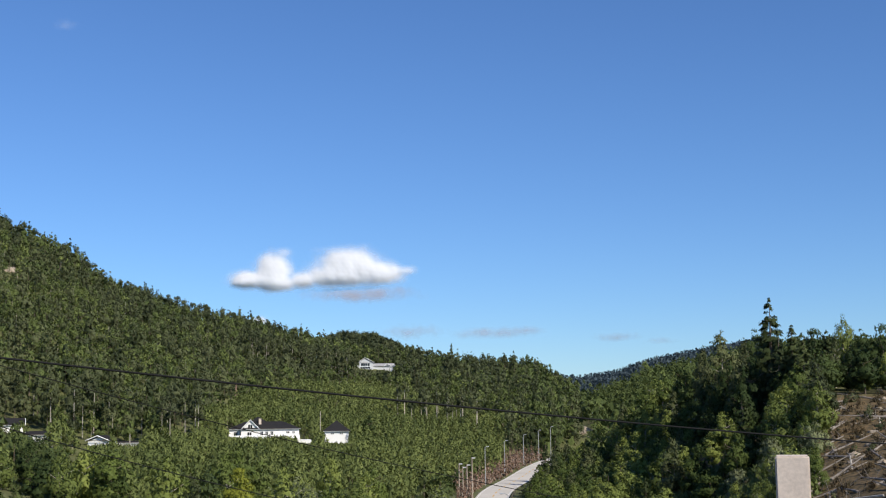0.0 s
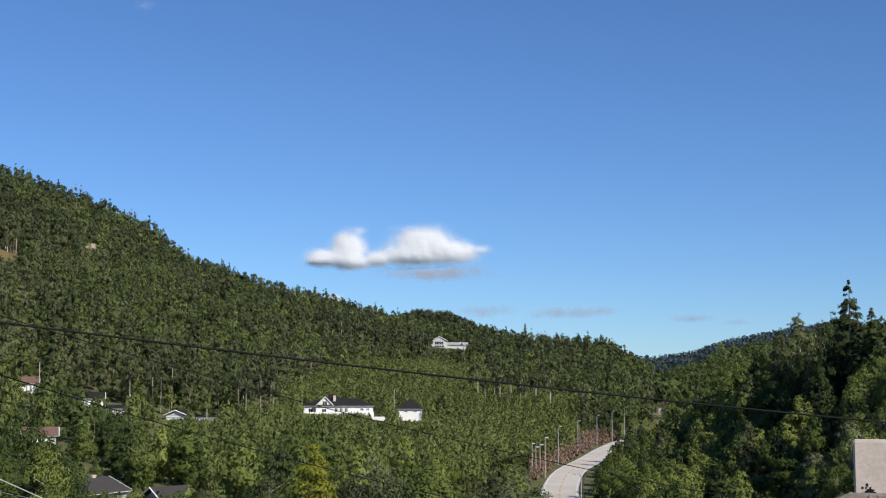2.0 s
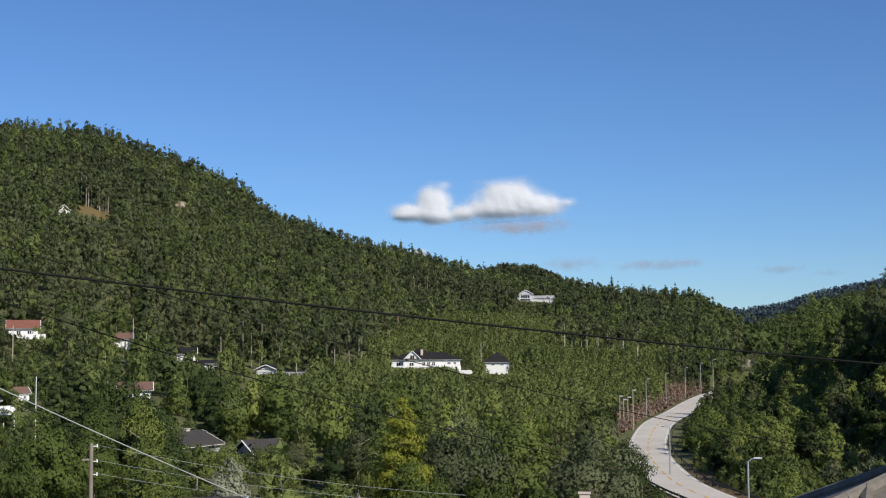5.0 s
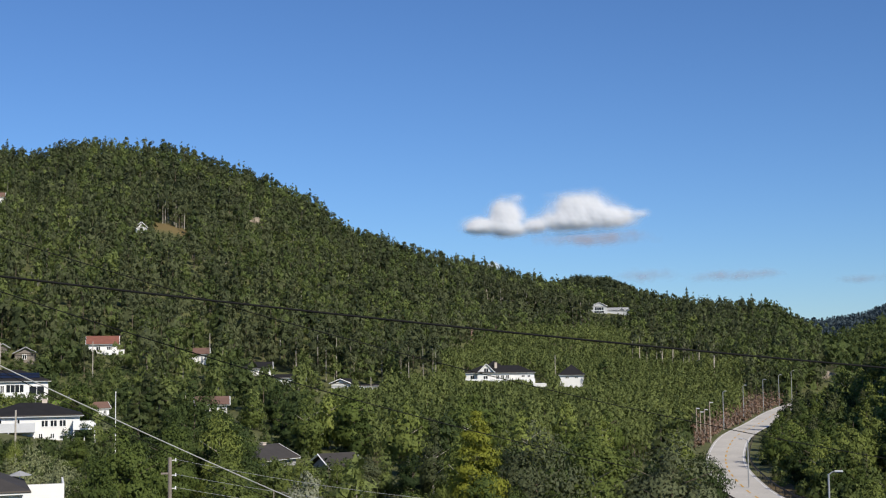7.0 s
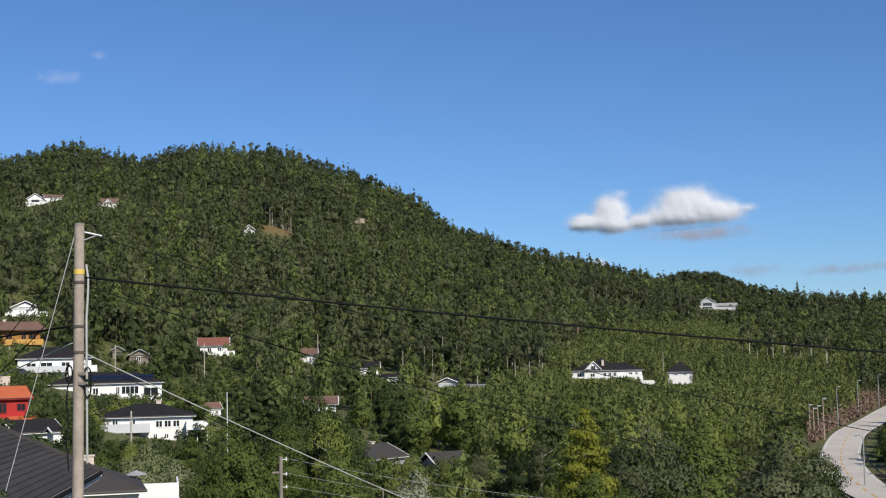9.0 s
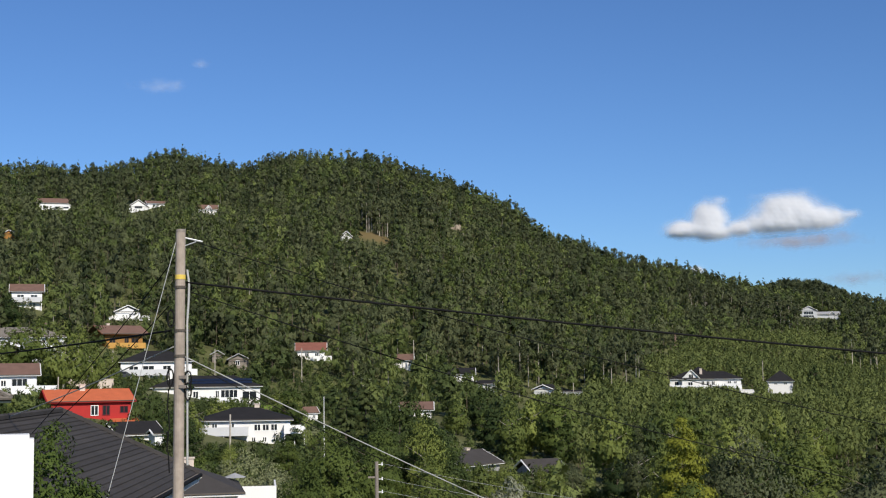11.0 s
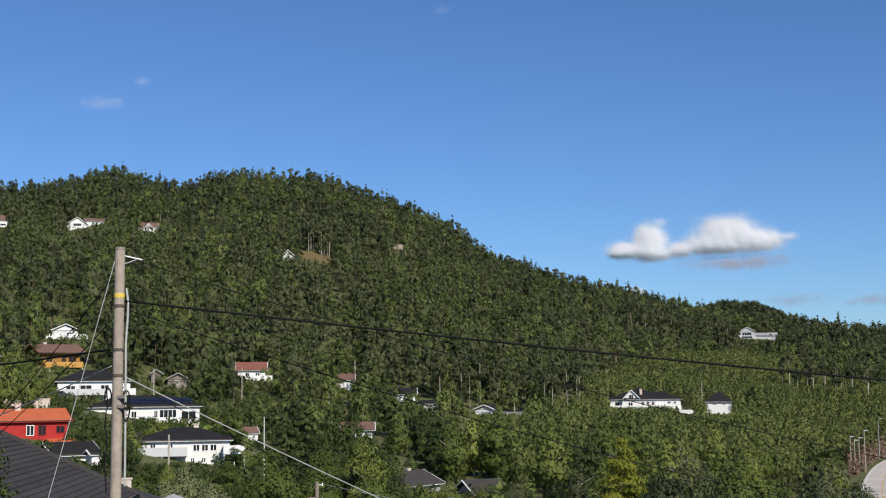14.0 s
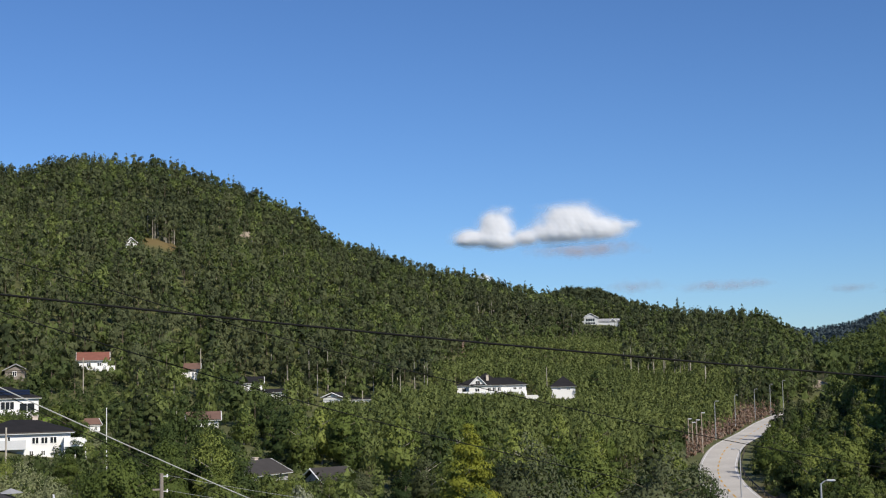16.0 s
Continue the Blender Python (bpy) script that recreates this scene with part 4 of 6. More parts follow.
    house("house", "low white wing with a grey roof on the hill", 31.25, 590, 7.6, 6, 1.9, 1.5, "gable", "white", "brown_tile", turn=10, wins=((-1, 0.6, 1.2, 1.0),), sight=1.2)
    house("house", "brown-roofed house with white upper floor on the hill", 35.4, 612, 15.0, 8, 3.2, 2.6, "gable", "white", "brown_tile", wins=((-4, 0.8, 1.8, 1.0), (0.5, 0.8, 1.8, 1.0), (4.5, 0.8, 2.4, 1.0)), sight=1.8)
    house("house", "small dark-roofed white house on the hill", 29.1, 588, 8.6, 7, 2.1, 2.4, "gable", "white", "brown_tile", gables=((0.6, 3.0, 2.0, 2.0),), wins=((-2.8, 0.6, 1.2, 1.0),), sight=1.8)
    house("house", "grey timber cottage with a dark roof", 27.75, 297, 4.4, 7, 1.9, 1.4, "front", "old_wood", "slate", wins=((-0.2, 0.7, 0.9, 1.1),), fascia="grey_boards", sight=1.3)
    house("garden_shed", "small grey gabled timber outbuilding", 28.65, 297, 2.2, 5, 1.9, 1.0, "front", "old_wood", "slate", fascia="grey_boards", sight=1.5)
    house("house", "white house with a faded red tiled roof", 24.65, 320, 6.6, 8, 2.3, 2.0, "gable", "white", "red_tile", wins=((-1, 0.8, 1.0, 1.1), (1.4, 0.8, 1.0, 1.1)), balcony=((0.4, 5.0, 0.1, 1.4, "white"),), sight=1.7)
    house("playhouse", "little white playhouse with a dark gabled roof", 24.75, 224, 3.2, 2.6, 1.1, 1.0, "gable", "white", "brown_tile", wins=((0.9, 0.2, 0.6, 0.7),), turn=20, over=0.25, sight=0.0)
    house("house", "beige cottage with a brown roof in the wood", 20.7, 336, 5.0, 6, 2.0, 1.6, "gable", "white_plaster", "brown_tile", sight=2.2)
    house("house", "dark-roofed white bungalow half hidden by birches", 18.2, 337, 7.0, 8, 1.9, 1.6, "gable", "white", "black_tile", sight=2.2)
    house("house", "white cottage with a dark roof at the wood edge", 17.0, 328, 4.6, 6, 1.8, 0.8, "gable", "white", "black_tile", sight=1.5)
    house("house", "white house with a dark roof deep in trees", 20.1, 246, 5.4, 7, 2.4, 1.4, "gable", "white", "brown_tile", wins=((-1.2, 0.8, 1.4, 1.1),), sight=1.7)
    house("house", "low dark house with a grey roof and white barge boards", 17.4, 178, 8.4, 7, 1.9, 1.7, "gable", "grey_boards", "slate", turn=50, wins=((-3.2, 0.5, 0.6, 0.8),), chimney=(1.6, 3.6, 3.9), sight=1.6, lift=-1.1)
    house("house", "small grey house with pale barge boards in trees", 14.35, 176, 4.6, 6, 1.6, 1.7, "gable", "grey_boards", "slate", turn=28, sight=2.6, lift=-1.3)
    house("house", "white cottage with a black gabled roof", 31.85, 161, 5.2, 5, 2.0, 1.4, "gable", "white", "black_tile", turn=24, wins=((1.9, 0.5, 0.9, 1.1),), sight=1.5, lift=-1.5)
    house("garden_shed", "tiny white shed with a dark roof", 30.9, 157, 2.0, 2, 1.5, 0.5, "gable", "white", "black_tile", over=0.25, turn=20, sight=0.3)
    house("garage", "white garage with a dark gabled roof by the wood", 14.6, 332, 5.0, 6, 1.6, 1.2, "front", "white", "black_tile", turn=-20, sight=0.2)
    house("garage", "low white flat-roofed garage at the wood edge", 13.4, 336, 5.0, 5, 1.1, 0.3, "gable", "white", "black_tile", over=0.3, sight=0.2)
    # the villa in the valley
    house("villa", "wide white villa with a black hipped roof and terrace", 7.7, 374, 19.5, 9, 2.7, 2.0, wins=((-7.8, 0.9, 1.2, 1.2), (-5.6, 0.9, 1.2, 1.2), (6.6, 1.4, 1.0, 0.7), (8.2, 1.4, 0.8, 0.7)), wall="white_plaster", balcony=((-9.7, 9.9, 0.1, 1.6, "white"),), sight=0.1)
    house("villa_wing", "middle block of the white villa with a steep black roof", 7.95, 372.6, 9.4, 9, 2.75, 3.3, wall="white_plaster", gables=((-2.2, 4.4, 2.9, 2.5),), wins=((-2.4, 0.5, 1.3, 1.5), (1.0, 0.6, 0.9, 1.6), (2.4, 0.6, 0.9, 1.6), (3.8, 0.6, 0.9, 1.6)), chimney=(0.5, 1.6, 5.6), sight=0.1)
    house("garden_wall_house", "low white terrace building beside the villa", 5.95, 371, 4.2, 3, 1.2, 0.1, "gable", "white_plaster", "white_plaster", over=0.02, fascia="", sight=-0.2)
    house("annex", "square white annex with a steep black hipped roof", 4.6, 378, 6.9, 6.9, 3.5, 2.9, wall="white_plaster", wins=((-1.2, 2.6, 1.0, 0.5), (1.4, 2.6, 1.0, 0.5)), sight=-0.2)
    # on the ridge
    house("house", "pale grey gabled house with glazing on the ridge", 3.35, 735, 9.0, 8, 3.6, 2.6, "front", "pale_grey", "grey_boards", wins=((0, 1.6, 5.0, 1.8, 0.0, "white", 3), (0, 0.1, 5.6, 1.2, 0.0, "white", 3)), sight=0.0)
    house("house", "pale grey low wing with a white gable on the ridge", 2.55, 738, 12.5, 7, 2.2, 1.6, "gable", "pale_grey", "grey_boards", gables=((2.0, 4.2, 2.0, 1.8), (5.2, 3.0, 1.8, 1.4)), sight=0.0)
    house("cabin", "small white gabled cabin on the wooded hill", 23.1, 508, 4.4, 4, 1.6, 2.4, "front", "white", "brown_tile", sight=1.9)
    house("house", "low grey house with a flat dark roof among trees", 17.2, 92, 5.2, 4, EYE - 92 * math.tan(radians(6.75)) - spot(17.2, 92).z, 0.3, "gable", "pale_grey", "slate", over=0.3, fascia="pale_grey", sight=4.0)
    house("house", "dark house below the thicket with a white-capped chimney", 0.9, 84, 7.0, 6, EYE - 84 * math.tan(radians(7.6)) - spot(0.9, 84).z, 0.9, "gable", "grey_boards", "slate", chimney=(0.0, 3.0, EYE - 84 * math.tan(radians(6.6)) - spot(0.9, 84).z), sight=4.0)
    # the next house down the slope
    house("house", "white house with a dark grey hipped roof below", 30.5, 85, 8.0, 8, 4.1, 1.8, wall="white_plaster", roof="slate", wins=((0.6, 2.2, 1.2, 1.2), (2.8, 2.2, 1.2, 1.2)), chimney=(1.0, 3.2, 6.2), yard=8)
    roof_terrace()
    retaining_wall()


def roof_terrace():
    """A white block with a terrace on top beside the house below."""
    p = spot(27.35, 90)
    e = thing("roof_terrace", Matrix.Translation(p) @ pose(0, 0, 0, 0, 0, 27), "white rendered terrace block with parasol and furniture", "terrace")
    top = EYE - 90 * math.tan(radians(4.95)) - p.z
    part("block", boxes((-1.9, 1.9, 0, 5, -2, top - 0.9)), M["white_plaster"], e)
    for d in ((-1.9, 1.9, 0.0, 0.12, top - 0.9, top), (1.78, 1.9, 0.12, 5, top - 0.9, top)):
        part("parapet", boxes(d), M["white_plaster"], e)
    for x in (-0.9, 0.5):
        f = part("window", boxes((x - 0.35, x + 0.35, -0.05, 0.02, top - 2.0, top - 1.3)), M["white"], e)
        part("pane", boxes((x - 0.29, x + 0.29, -0.06, -0.045, top - 1.94, top - 1.36)), M["pane"], f)
    pr = thing("parasol", Matrix.Translation(p) @ pose(0, 0, 0, 0, 0, 27) @ pose(-0.9, 2.2, top - 0.9), "dark grey folded-out garden parasol on the terrace", "parasol")
    part("pole", rods(((0, 0, 0), (0, 0, 1.6), 0.03, 0.025)), M["steel"], pr)
    bm = bmesh.new()
    bmesh.ops.create_cone(bm, cap_ends=False, segments=8, radius1=0.8, radius2=0.03, depth=0.3, matrix=Matrix.Translation((0, 0, 1.5)))
    part("canopy", bm, M["grey_boards"], pr)
    YARDS.append((p.x, p.y, 6))
    SIGHTS.append((27.35, 1.4, 90, -6.2))


def retaining_wall():
    p = spot(34.1, 226)
    w = thing("retaining_wall", Matrix.Translation(p) @ pose(0, 0, 0, 0, 0, 34), "pale beige retaining wall of a gravel yard", "wall")
    for i in range(5):
        part("wall_block", boxes((-4.5 + i * 1.8, -2.72 + i * 1.8, 0, 0.4, -1.5, 1.2)), M["concrete"], w)
    part("coping", boxes((-4.55, 4.55, -0.05, 0.45, 1.2, 1.3)), M["concrete"], w)
    SIGHTS.append((34.1, 1.2, 226, math.degrees(math.atan((p.z + 0.2 - EYE) / 226))))


build_houses()


def neighbour_house():
    """The near house whose slate roof fills the foreground: eaves run along local x, the roof falls towards -y."""
    L, D, rise = 17.6, 7.8, 2.36
    corner = Vector((-23.6, 41.8, EYE - 3.65))
    turn = math.degrees(math.atan2(-0.93, 0.36))
    e = thing("neighbour_house", Matrix.Translation(corner) @ pose(0, 0, 0, 0, 0, turn), "dark red wooden house with a grey slate hipped roof", "house", "houses of the valley")
    # local: x along the eaves towards the viewpoint, y to the right of that; the roof lies at y from -D to 0
    base = ground(-23, 35) - corner.z - 1.5
    part("wall", boxes((0.6, L - 0.6, -D + 0.6, -0.6, base, -0.12)), M["dark_red"], e)
    slope = [("front", 1), ("back", -1)]
    n = 21
    k = D / 2
    bm0 = bmesh.new()
    for c in ((0.05, -0.05, -0.1), (L - 0.05, -0.05, -0.1), (L - 0.05, -D + 0.05, -0.1), (0.05, -D + 0.05, -0.1), (k, -k, rise - 0.1), (L - k, -k, rise - 0.1)):
        bm0.verts.new(c)
    bm0.verts.ensure_lookup_table()
    for f in ((0, 1, 5, 4), (1, 2, 5), (2, 3, 4, 5), (3, 0, 4), (0, 3, 2, 1)):
        bm0.faces.new([bm0.verts[i] for i in f])
    roof = part("roof", bm0, M["slate"], e)
    # courses of slate, each lapping the one below
    for i in range(n):
        u0, u1 = i / n, (i + 1.12) / n
        u1 = min(u1, 1.0)
        for face in range(4):
            if face in (0, 2):
                s = 1 if face == 0 else -1
                y0, y1 = (-k * u0, -k * u1) if s == 1 else (-D + k * u0, -D + k * u1)
                q = [(k * u0, y0), (L - k * u0, y0), (L - k * u1, y1), (k * u1, y1)]
            else:
                x0, x1 = (k * u0, k * u1) if face == 3 else (L - k * u0, L - k * u1)
                q = [(x0, -k * u0), (x0, -D + k * u0), (x1, -D + k * u1), (x1, -k * u1)]
            zl = [rise * u0 + 0.045, rise * u0 + 0.045, rise * u1 + 0.0, rise * u1 + 0.0]
            bm = bmesh.new()
            top = [bm.verts.new((x, y, z)) for (x, y), z in zip(q, zl)]
            low = [bm.verts.new((x, y, z - 0.05)) for (x, y), z in zip(q, zl)]
            bm.faces.new(top), bm.faces.new(low)
            for a in range(4):
                bm.faces.new([top[a], top[(a + 1) % 4], low[(a + 1) % 4], low[a]])
            bmesh.ops.recalc_face_normals(bm, faces=bm.faces)
            part("slate_course", bm, M["slate"], roof)
    # hip and ridge tiles
    ends = [((0, 0, 0), (k, -k, rise)), ((L, 0, 0), (L - k, -k, rise)), ((L, -D, 0), (L - k, -k, rise)), ((0, -D, 0), (k, -k, rise)), ((k, -k, rise), (L - k, -k, rise))]
    for a, b in ends:
        a, b = Vector(a) + Vector((0, 0, 0.05)), Vector(b) + Vector((0, 0, 0.05))
        m = max(2, int((b - a).length / 0.4))
        for i in range(m):
            p, q = a.lerp(b, i / m), a.lerp(b, (i + 1.15) / m)
            part("ridge_tile", rods((p, q, 0.11, 0.09), n=6), M["slate"], roof)
    # eaves with a pale scalloped board, gutter and downpipe
    fb = part("fascia", boxes((0.0, L, 0.0, 0.03, -0.22, 0.0)), M["old_wood"], e, "weathered grey eaves board")
    for i in range(70):
        x = 0.12 + i * 0.245
        part("scallop", boxes((x - 0.09, x + 0.09, 0.032, 0.05, -0.30, -0.16)), M["pale_grey"], fb)
    part("gutter", rods(((0, 0.1, -0.06), (L, 0.1, -0.06), 0.07, 0.07)), M["cable"], e)
    part("fascia", boxes((-0.03, 0.0, -D, 0.0, -0.22, 0.0)), M["old_wood"], e, "weathered grey eaves board")
    part("downpipe", rods(((0.2, 0.14, -0.1), (0.35, -0.5, -0.6), 0.05, 0.05), ((0.35, -0.5, -0.6), (0.35, -0.5, base), 0.05, 0.05)), M["white"], e, "white downpipe")
    for x in (2.5, 5.5, 9.5):
        f = part("window", boxes((x - 0.7, x + 0.7, -0.62, -0.54, -2.3, -2.2), (x - 0.7, x + 0.7, -0.62, -0.54, -0.95, -0.85), (x - 0.7, x - 0.6, -0.62, -0.54, -2.2, -0.95), (x + 0.6, x + 0.7, -0.62, -0.54, -2.2, -0.95), (x - 0.05, x + 0.05, -0.62, -0.54, -2.2, -0.95)), M["white"], e)
        part("pane", boxes((x - 0.62, x + 0.62, -0.61, -0.58, -2.22, -0.92)), M["pane"], f)
    YARDS.append((-23, 34, 14))


neighbour_house()


def mossy_house():
    az, r = 41.6, 64.0
    p = spot(az, r)
    tall = EYE - 1.3 - p.z
    e = house("house", "dark green wooden house with a mossy tiled hipped roof", az, r, 9.0, 9.5, tall, 2.3, "hip", "dark_green", "mossy_tile", over=0.55, fascia="dark_green", yard=7)
    roof = [c for c in e.children if c.name.startswith("roof")][0]
    # rounded tile courses over the front
    x, y0 = 4.5 + 0.55, -0.55
    z0 = tall + 0.12
    for i in range(14):
        u = i / 14
        yy, zz = y0 + 5.05 * u, z0 + 2.3 * u + 0.03
        w = x * (1 - u)
        part("tile_course", rods(((-w, yy, zz), (w, yy, zz), 0.06, 0.06), n=6), M["mossy_tile"], roof)
    for s in (-1, 1):
        for i in range(14):
            u, v = i / 14, (i + 1.2) / 14
            part("hip_tile", rods(((s * x * (1 - u), y0 + 5.05 * u, z0 + 2.3 * u + 0.07), (s * x * (1 - v), y0 + 5.05 * v, z0 + 2.3 * v + 0.07), 0.13, 0.10), n=6), M["mossy_tile"], roof)


mossy_house()


def chimney_house():
    """The near roof with a concrete chimney at the other side."""
    az, r = -14.7, 20.0
    x, y = -r * math.sin(radians(az)), r * math.cos(radians(az))
    p = Vector((x, y, ground(x, y)))
    e = thing("chimney_house", Matrix.Translation(p) @ pose(0, 0, 0, 0, 0, az), "house with a grey tiled roof and concrete chimney", "house", "houses of the valley")
    top = EYE - p.z
    ridge = top - 1.56
    part("wall", boxes((-3.0, 9.0, -2.8, 2.7, -1.5, ridge - 1.4)), M["white"], e)
    x0, x1, y0, y1, lo = -3.6, 9.4, -3.35, 3.25, ridge - 1.5
    bm = bmesh.new()
    v = [bm.verts.new(q) for q in ((x0, y0, lo), (x1, y0, lo), (x1, y1, lo), (x0, y1, lo), (-0.3, -0.06, ridge), (x1 - 3.3, -0.06, ridge))]
    for f in ((0, 1, 5, 4), (1, 2, 5), (2, 3, 4, 5), (3, 0, 4), (3, 2, 1, 0)):
        bm.faces.new([v[i] for i in f])
    rf = part("roof", bm, M["mossy_tile"], e)
    for a, b in (((-0.3, -0.06, ridge), (x1 - 3.3, -0.06, ridge)), ((x0, y0, lo), (-0.3, -0.06, ridge)), ((x0, y1, lo), (-0.3, -0.06, ridge))):
        a, b = Vector(a), Vector(b)
        m = int((b - a).length / 0.36)
        for i in range(m):
            part("ridge_tile", rods((a.lerp(b, i / m), a.lerp(b, (i + 1.15) / m) + Vector((0, 0, 0.02)), 0.12, 0.10), n=8), M["mossy_tile"], rf)
    for i in range(30):
        c = x0 + 0.2 + i * 0.42
        for yy in (y0, y1):
            u = min(1.0, (c - x0) / 3.3, (x1 - c) / 3.3)
            part("tile_row", rods(((c, yy, lo + 0.03), (c, yy + (-0.06 - yy) * u, lo + 0.03 + 1.5 * u), 0.09, 0.09), n=6), M["mossy_tile"], rf)
    ch = part("chimney", boxes((-0.245, 0.245, 0.0, 0.5, ridge - 2.2, top - 0.70), bevel=0.025), M["concrete"], e, "pale concrete chimney with a sooty stain")
    rng = random.Random(4)
    for i in range(34):
        bx, bz = rng.gauss(-0.04, 0.045), top - 1.42 + rng.gauss(0, 0.035)
        s = rng.uniform(0.006, 0.02)
        part("stain", boxes((bx - s, bx + s, -0.004, 0.001, bz - s, bz + s * 1.2)), M["soot"], ch)
    part("stain", boxes((0.13, 0.19, -0.005, 0.001, top - 1.47, top - 1.445)), M["soot"], ch)
    YARDS.append((p.x, p.y, 10))


chimney_house()


# ---------------------------------------------------------------- terrace by the viewpoint
def terrace_things():
    p = spot(37.02, 7.0)
    g = thing("gate_post", Matrix.Translation(p) @ pose(0, 0, 0, 0, 0, 37), "white rendered gate post with a rounded top", "post")
    h = EYE - 0.31 - p.z
    part("shaft", boxes((-0.108, 0.108, -0.1, 0.1, -0.3, h), bevel=0.022), M["white"], g, smooth=False)
    p = spot(39.85, 7.2)
    f = thing("fence", Matrix.Translation(p) @ pose(0, 0, 0, 0, 0, 39), "white painted board fence with a capping rail", "fence")
    h = EYE - 0.19 - p.z
    part("post", boxes((0.075, 0.155, -0.05, 0.05, -0.3, h - 0.03)), M["white"], f)
    for i in range(12):
        x = 0.02 - i * 0.1
        part("board", boxes((x - 0.045, x + 0.045, -0.02, 0.0, 0.05, h - 0.03)), M["white"], f)
    part("rail", boxes((-1.2, 0.185, -0.07, 0.07, h - 0.03, h)), M["white"], f)


terrace_things()


# ---------------------------------------------------------------- poles and cables
def at(az, el, r):
    """A point by bearing, height angle and ground distance."""
    return Vector((-r * math.sin(radians(az)), r * math.cos(radians(az)), EYE + r * math.tan(radians(el))))


def cable(label, a, b, sag, thick, mat="cable", n=40):
    """A hanging cable as a tube along a shallow curve."""
    a, b = Vector(a), Vector(b)
    bm = bmesh.new()
    rings = []
    side = (b - a).cross(Vector((0, 0, 1))).normalized()
    for i in range(n + 1):
        u = i / n
        c = a.lerp(b, u) - Vector((0, 0, 4 * sag * u * (1 - u)))
        rings.append([bm.verts.new(c + side * (thick * math.cos(k * 1.2566)) + Vector((0, 0, thick * math.sin(k * 1.2566)))) for k in range(5)])
    for p, q in zip(rings, rings[1:]):
        for k in range(5):
            bm.faces.new([p[k], p[(k + 1) % 5], q[(k + 1) % 5], q[k]])
    bm.faces.new(rings[0]), bm.faces.new(rings[-1])
    bmesh.ops.recalc_face_normals(bm, faces=bm.faces)
    return tagged(part("cable", bm, M[mat], None, smooth=True), label, "cable", "overhead cables")


def utility_pole():
    r = 26.0
    top, foot = at(30.22, 5.92, r), spot(30.32, r)
    e = thing("utility_pole", Matrix.Translation(foot), "weathered grey wooden utility pole with a yellow band", "utility pole")
    h = top - foot
    part("shaft", rods(((0, 0, -1.0), tuple(h), 0.122, 0.094), n=16), M["pole_wood"], e, smooth=False)
    part("cap", rods((tuple(h), tuple(h + Vector((0, 0, 0.05))), 0.099, 0.08), n=16), M["old_wood"], e)
    f = lambda k: Vector((h.x * k, h.y * k, h.z * k))
    zk = lambda el: (EYE + r * math.tan(radians(el)) - foot.z) / h.z
    k = zk(3.98)
    part("band", rods((tuple(f(k) - Vector((0, 0, 0.045))), tuple(f(k) + Vector((0, 0, 0.045))), 0.104, 0.104), n=16), M["yellow"], e, "yellow marking band")
    right = Vector((math.cos(radians(30)), math.sin(radians(30)), 0))
    near = Vector((math.sin(radians(30)), -math.cos(radians(30)), 0))
    # bracket, conduit, clamps
    part("bracket", rods((tuple(f(zk(5.7))), tuple(f(zk(5.5)) + right * 0.42), 0.018, 0.018), (tuple(f(zk(5.25))), tuple(f(zk(5.5)) + right * 0.3), 0.012, 0.012)), M["steel"], e)
    bm = bmesh.new()
    pts = [f(zk(4.3)) + right * 0.13, f(zk(3.7)) + right * 0.17, f(zk(3.0)) + right * 0.165, f(zk(2.0)) + right * 0.14, f(zk(0.2)) + right * 0.15, f(zk(-4)) + right * 0.17]
    for a, b in zip(pts, pts[1:]):
        rod(bm, a, b, 0.022, 0.022, 6)
    part("conduit", bm, M["pale_cable"], e, "pale plastic cable conduit")
    for el in (3.55, 1.7, 0.62):
        q = f(zk(el))
        part("clamp", rods((tuple(q - Vector((0, 0, 0.025))), tuple(q + Vector((0, 0, 0.025))), 0.116, 0.116), n=14), M["rail_wood"], e)
    for el, s in ((2.2, -1), (-0.4, 1), (-0.9, 1), (-0.3, -1)):
        q = f(zk(el)) + right * 0.17 * s + near * 0.05
        bm = bmesh.new()
        m = 14
        last = None
        for i in range(m + 1):
            a = 2 * math.pi * i / m
            c = q + Vector((0, 0, math.cos(a) * 0.17)) + right * math.sin(a) * 0.06 * s
            if last is not None:
                rod(bm, last, c, 0.016, 0.016, 5)
            last = c
        part("cable_loop", bm, M["cable"], e, "coiled spare cable")
    for el in (-0.35, -0.75):
        q = f(zk(el))
        part("step_iron", boxes((q.x + 0.05, q.x + 0.19, q.y - 0.1, q.y - 0.06, q.z, q.z + 0.06)), M["old_wood"], e)
    q = f(zk(0.1)) - right * 0.2
    bm = bmesh.new()
    for i in range(5):
        rod(bm, q + Vector((0, 0, -0.4 * i)), q + Vector((0.03 * (-1) ** i, 0, -0.4 * (i + 1))), 0.014, 0.014, 5)
    part("down_lead", bm, M["cable"], e)
    return r


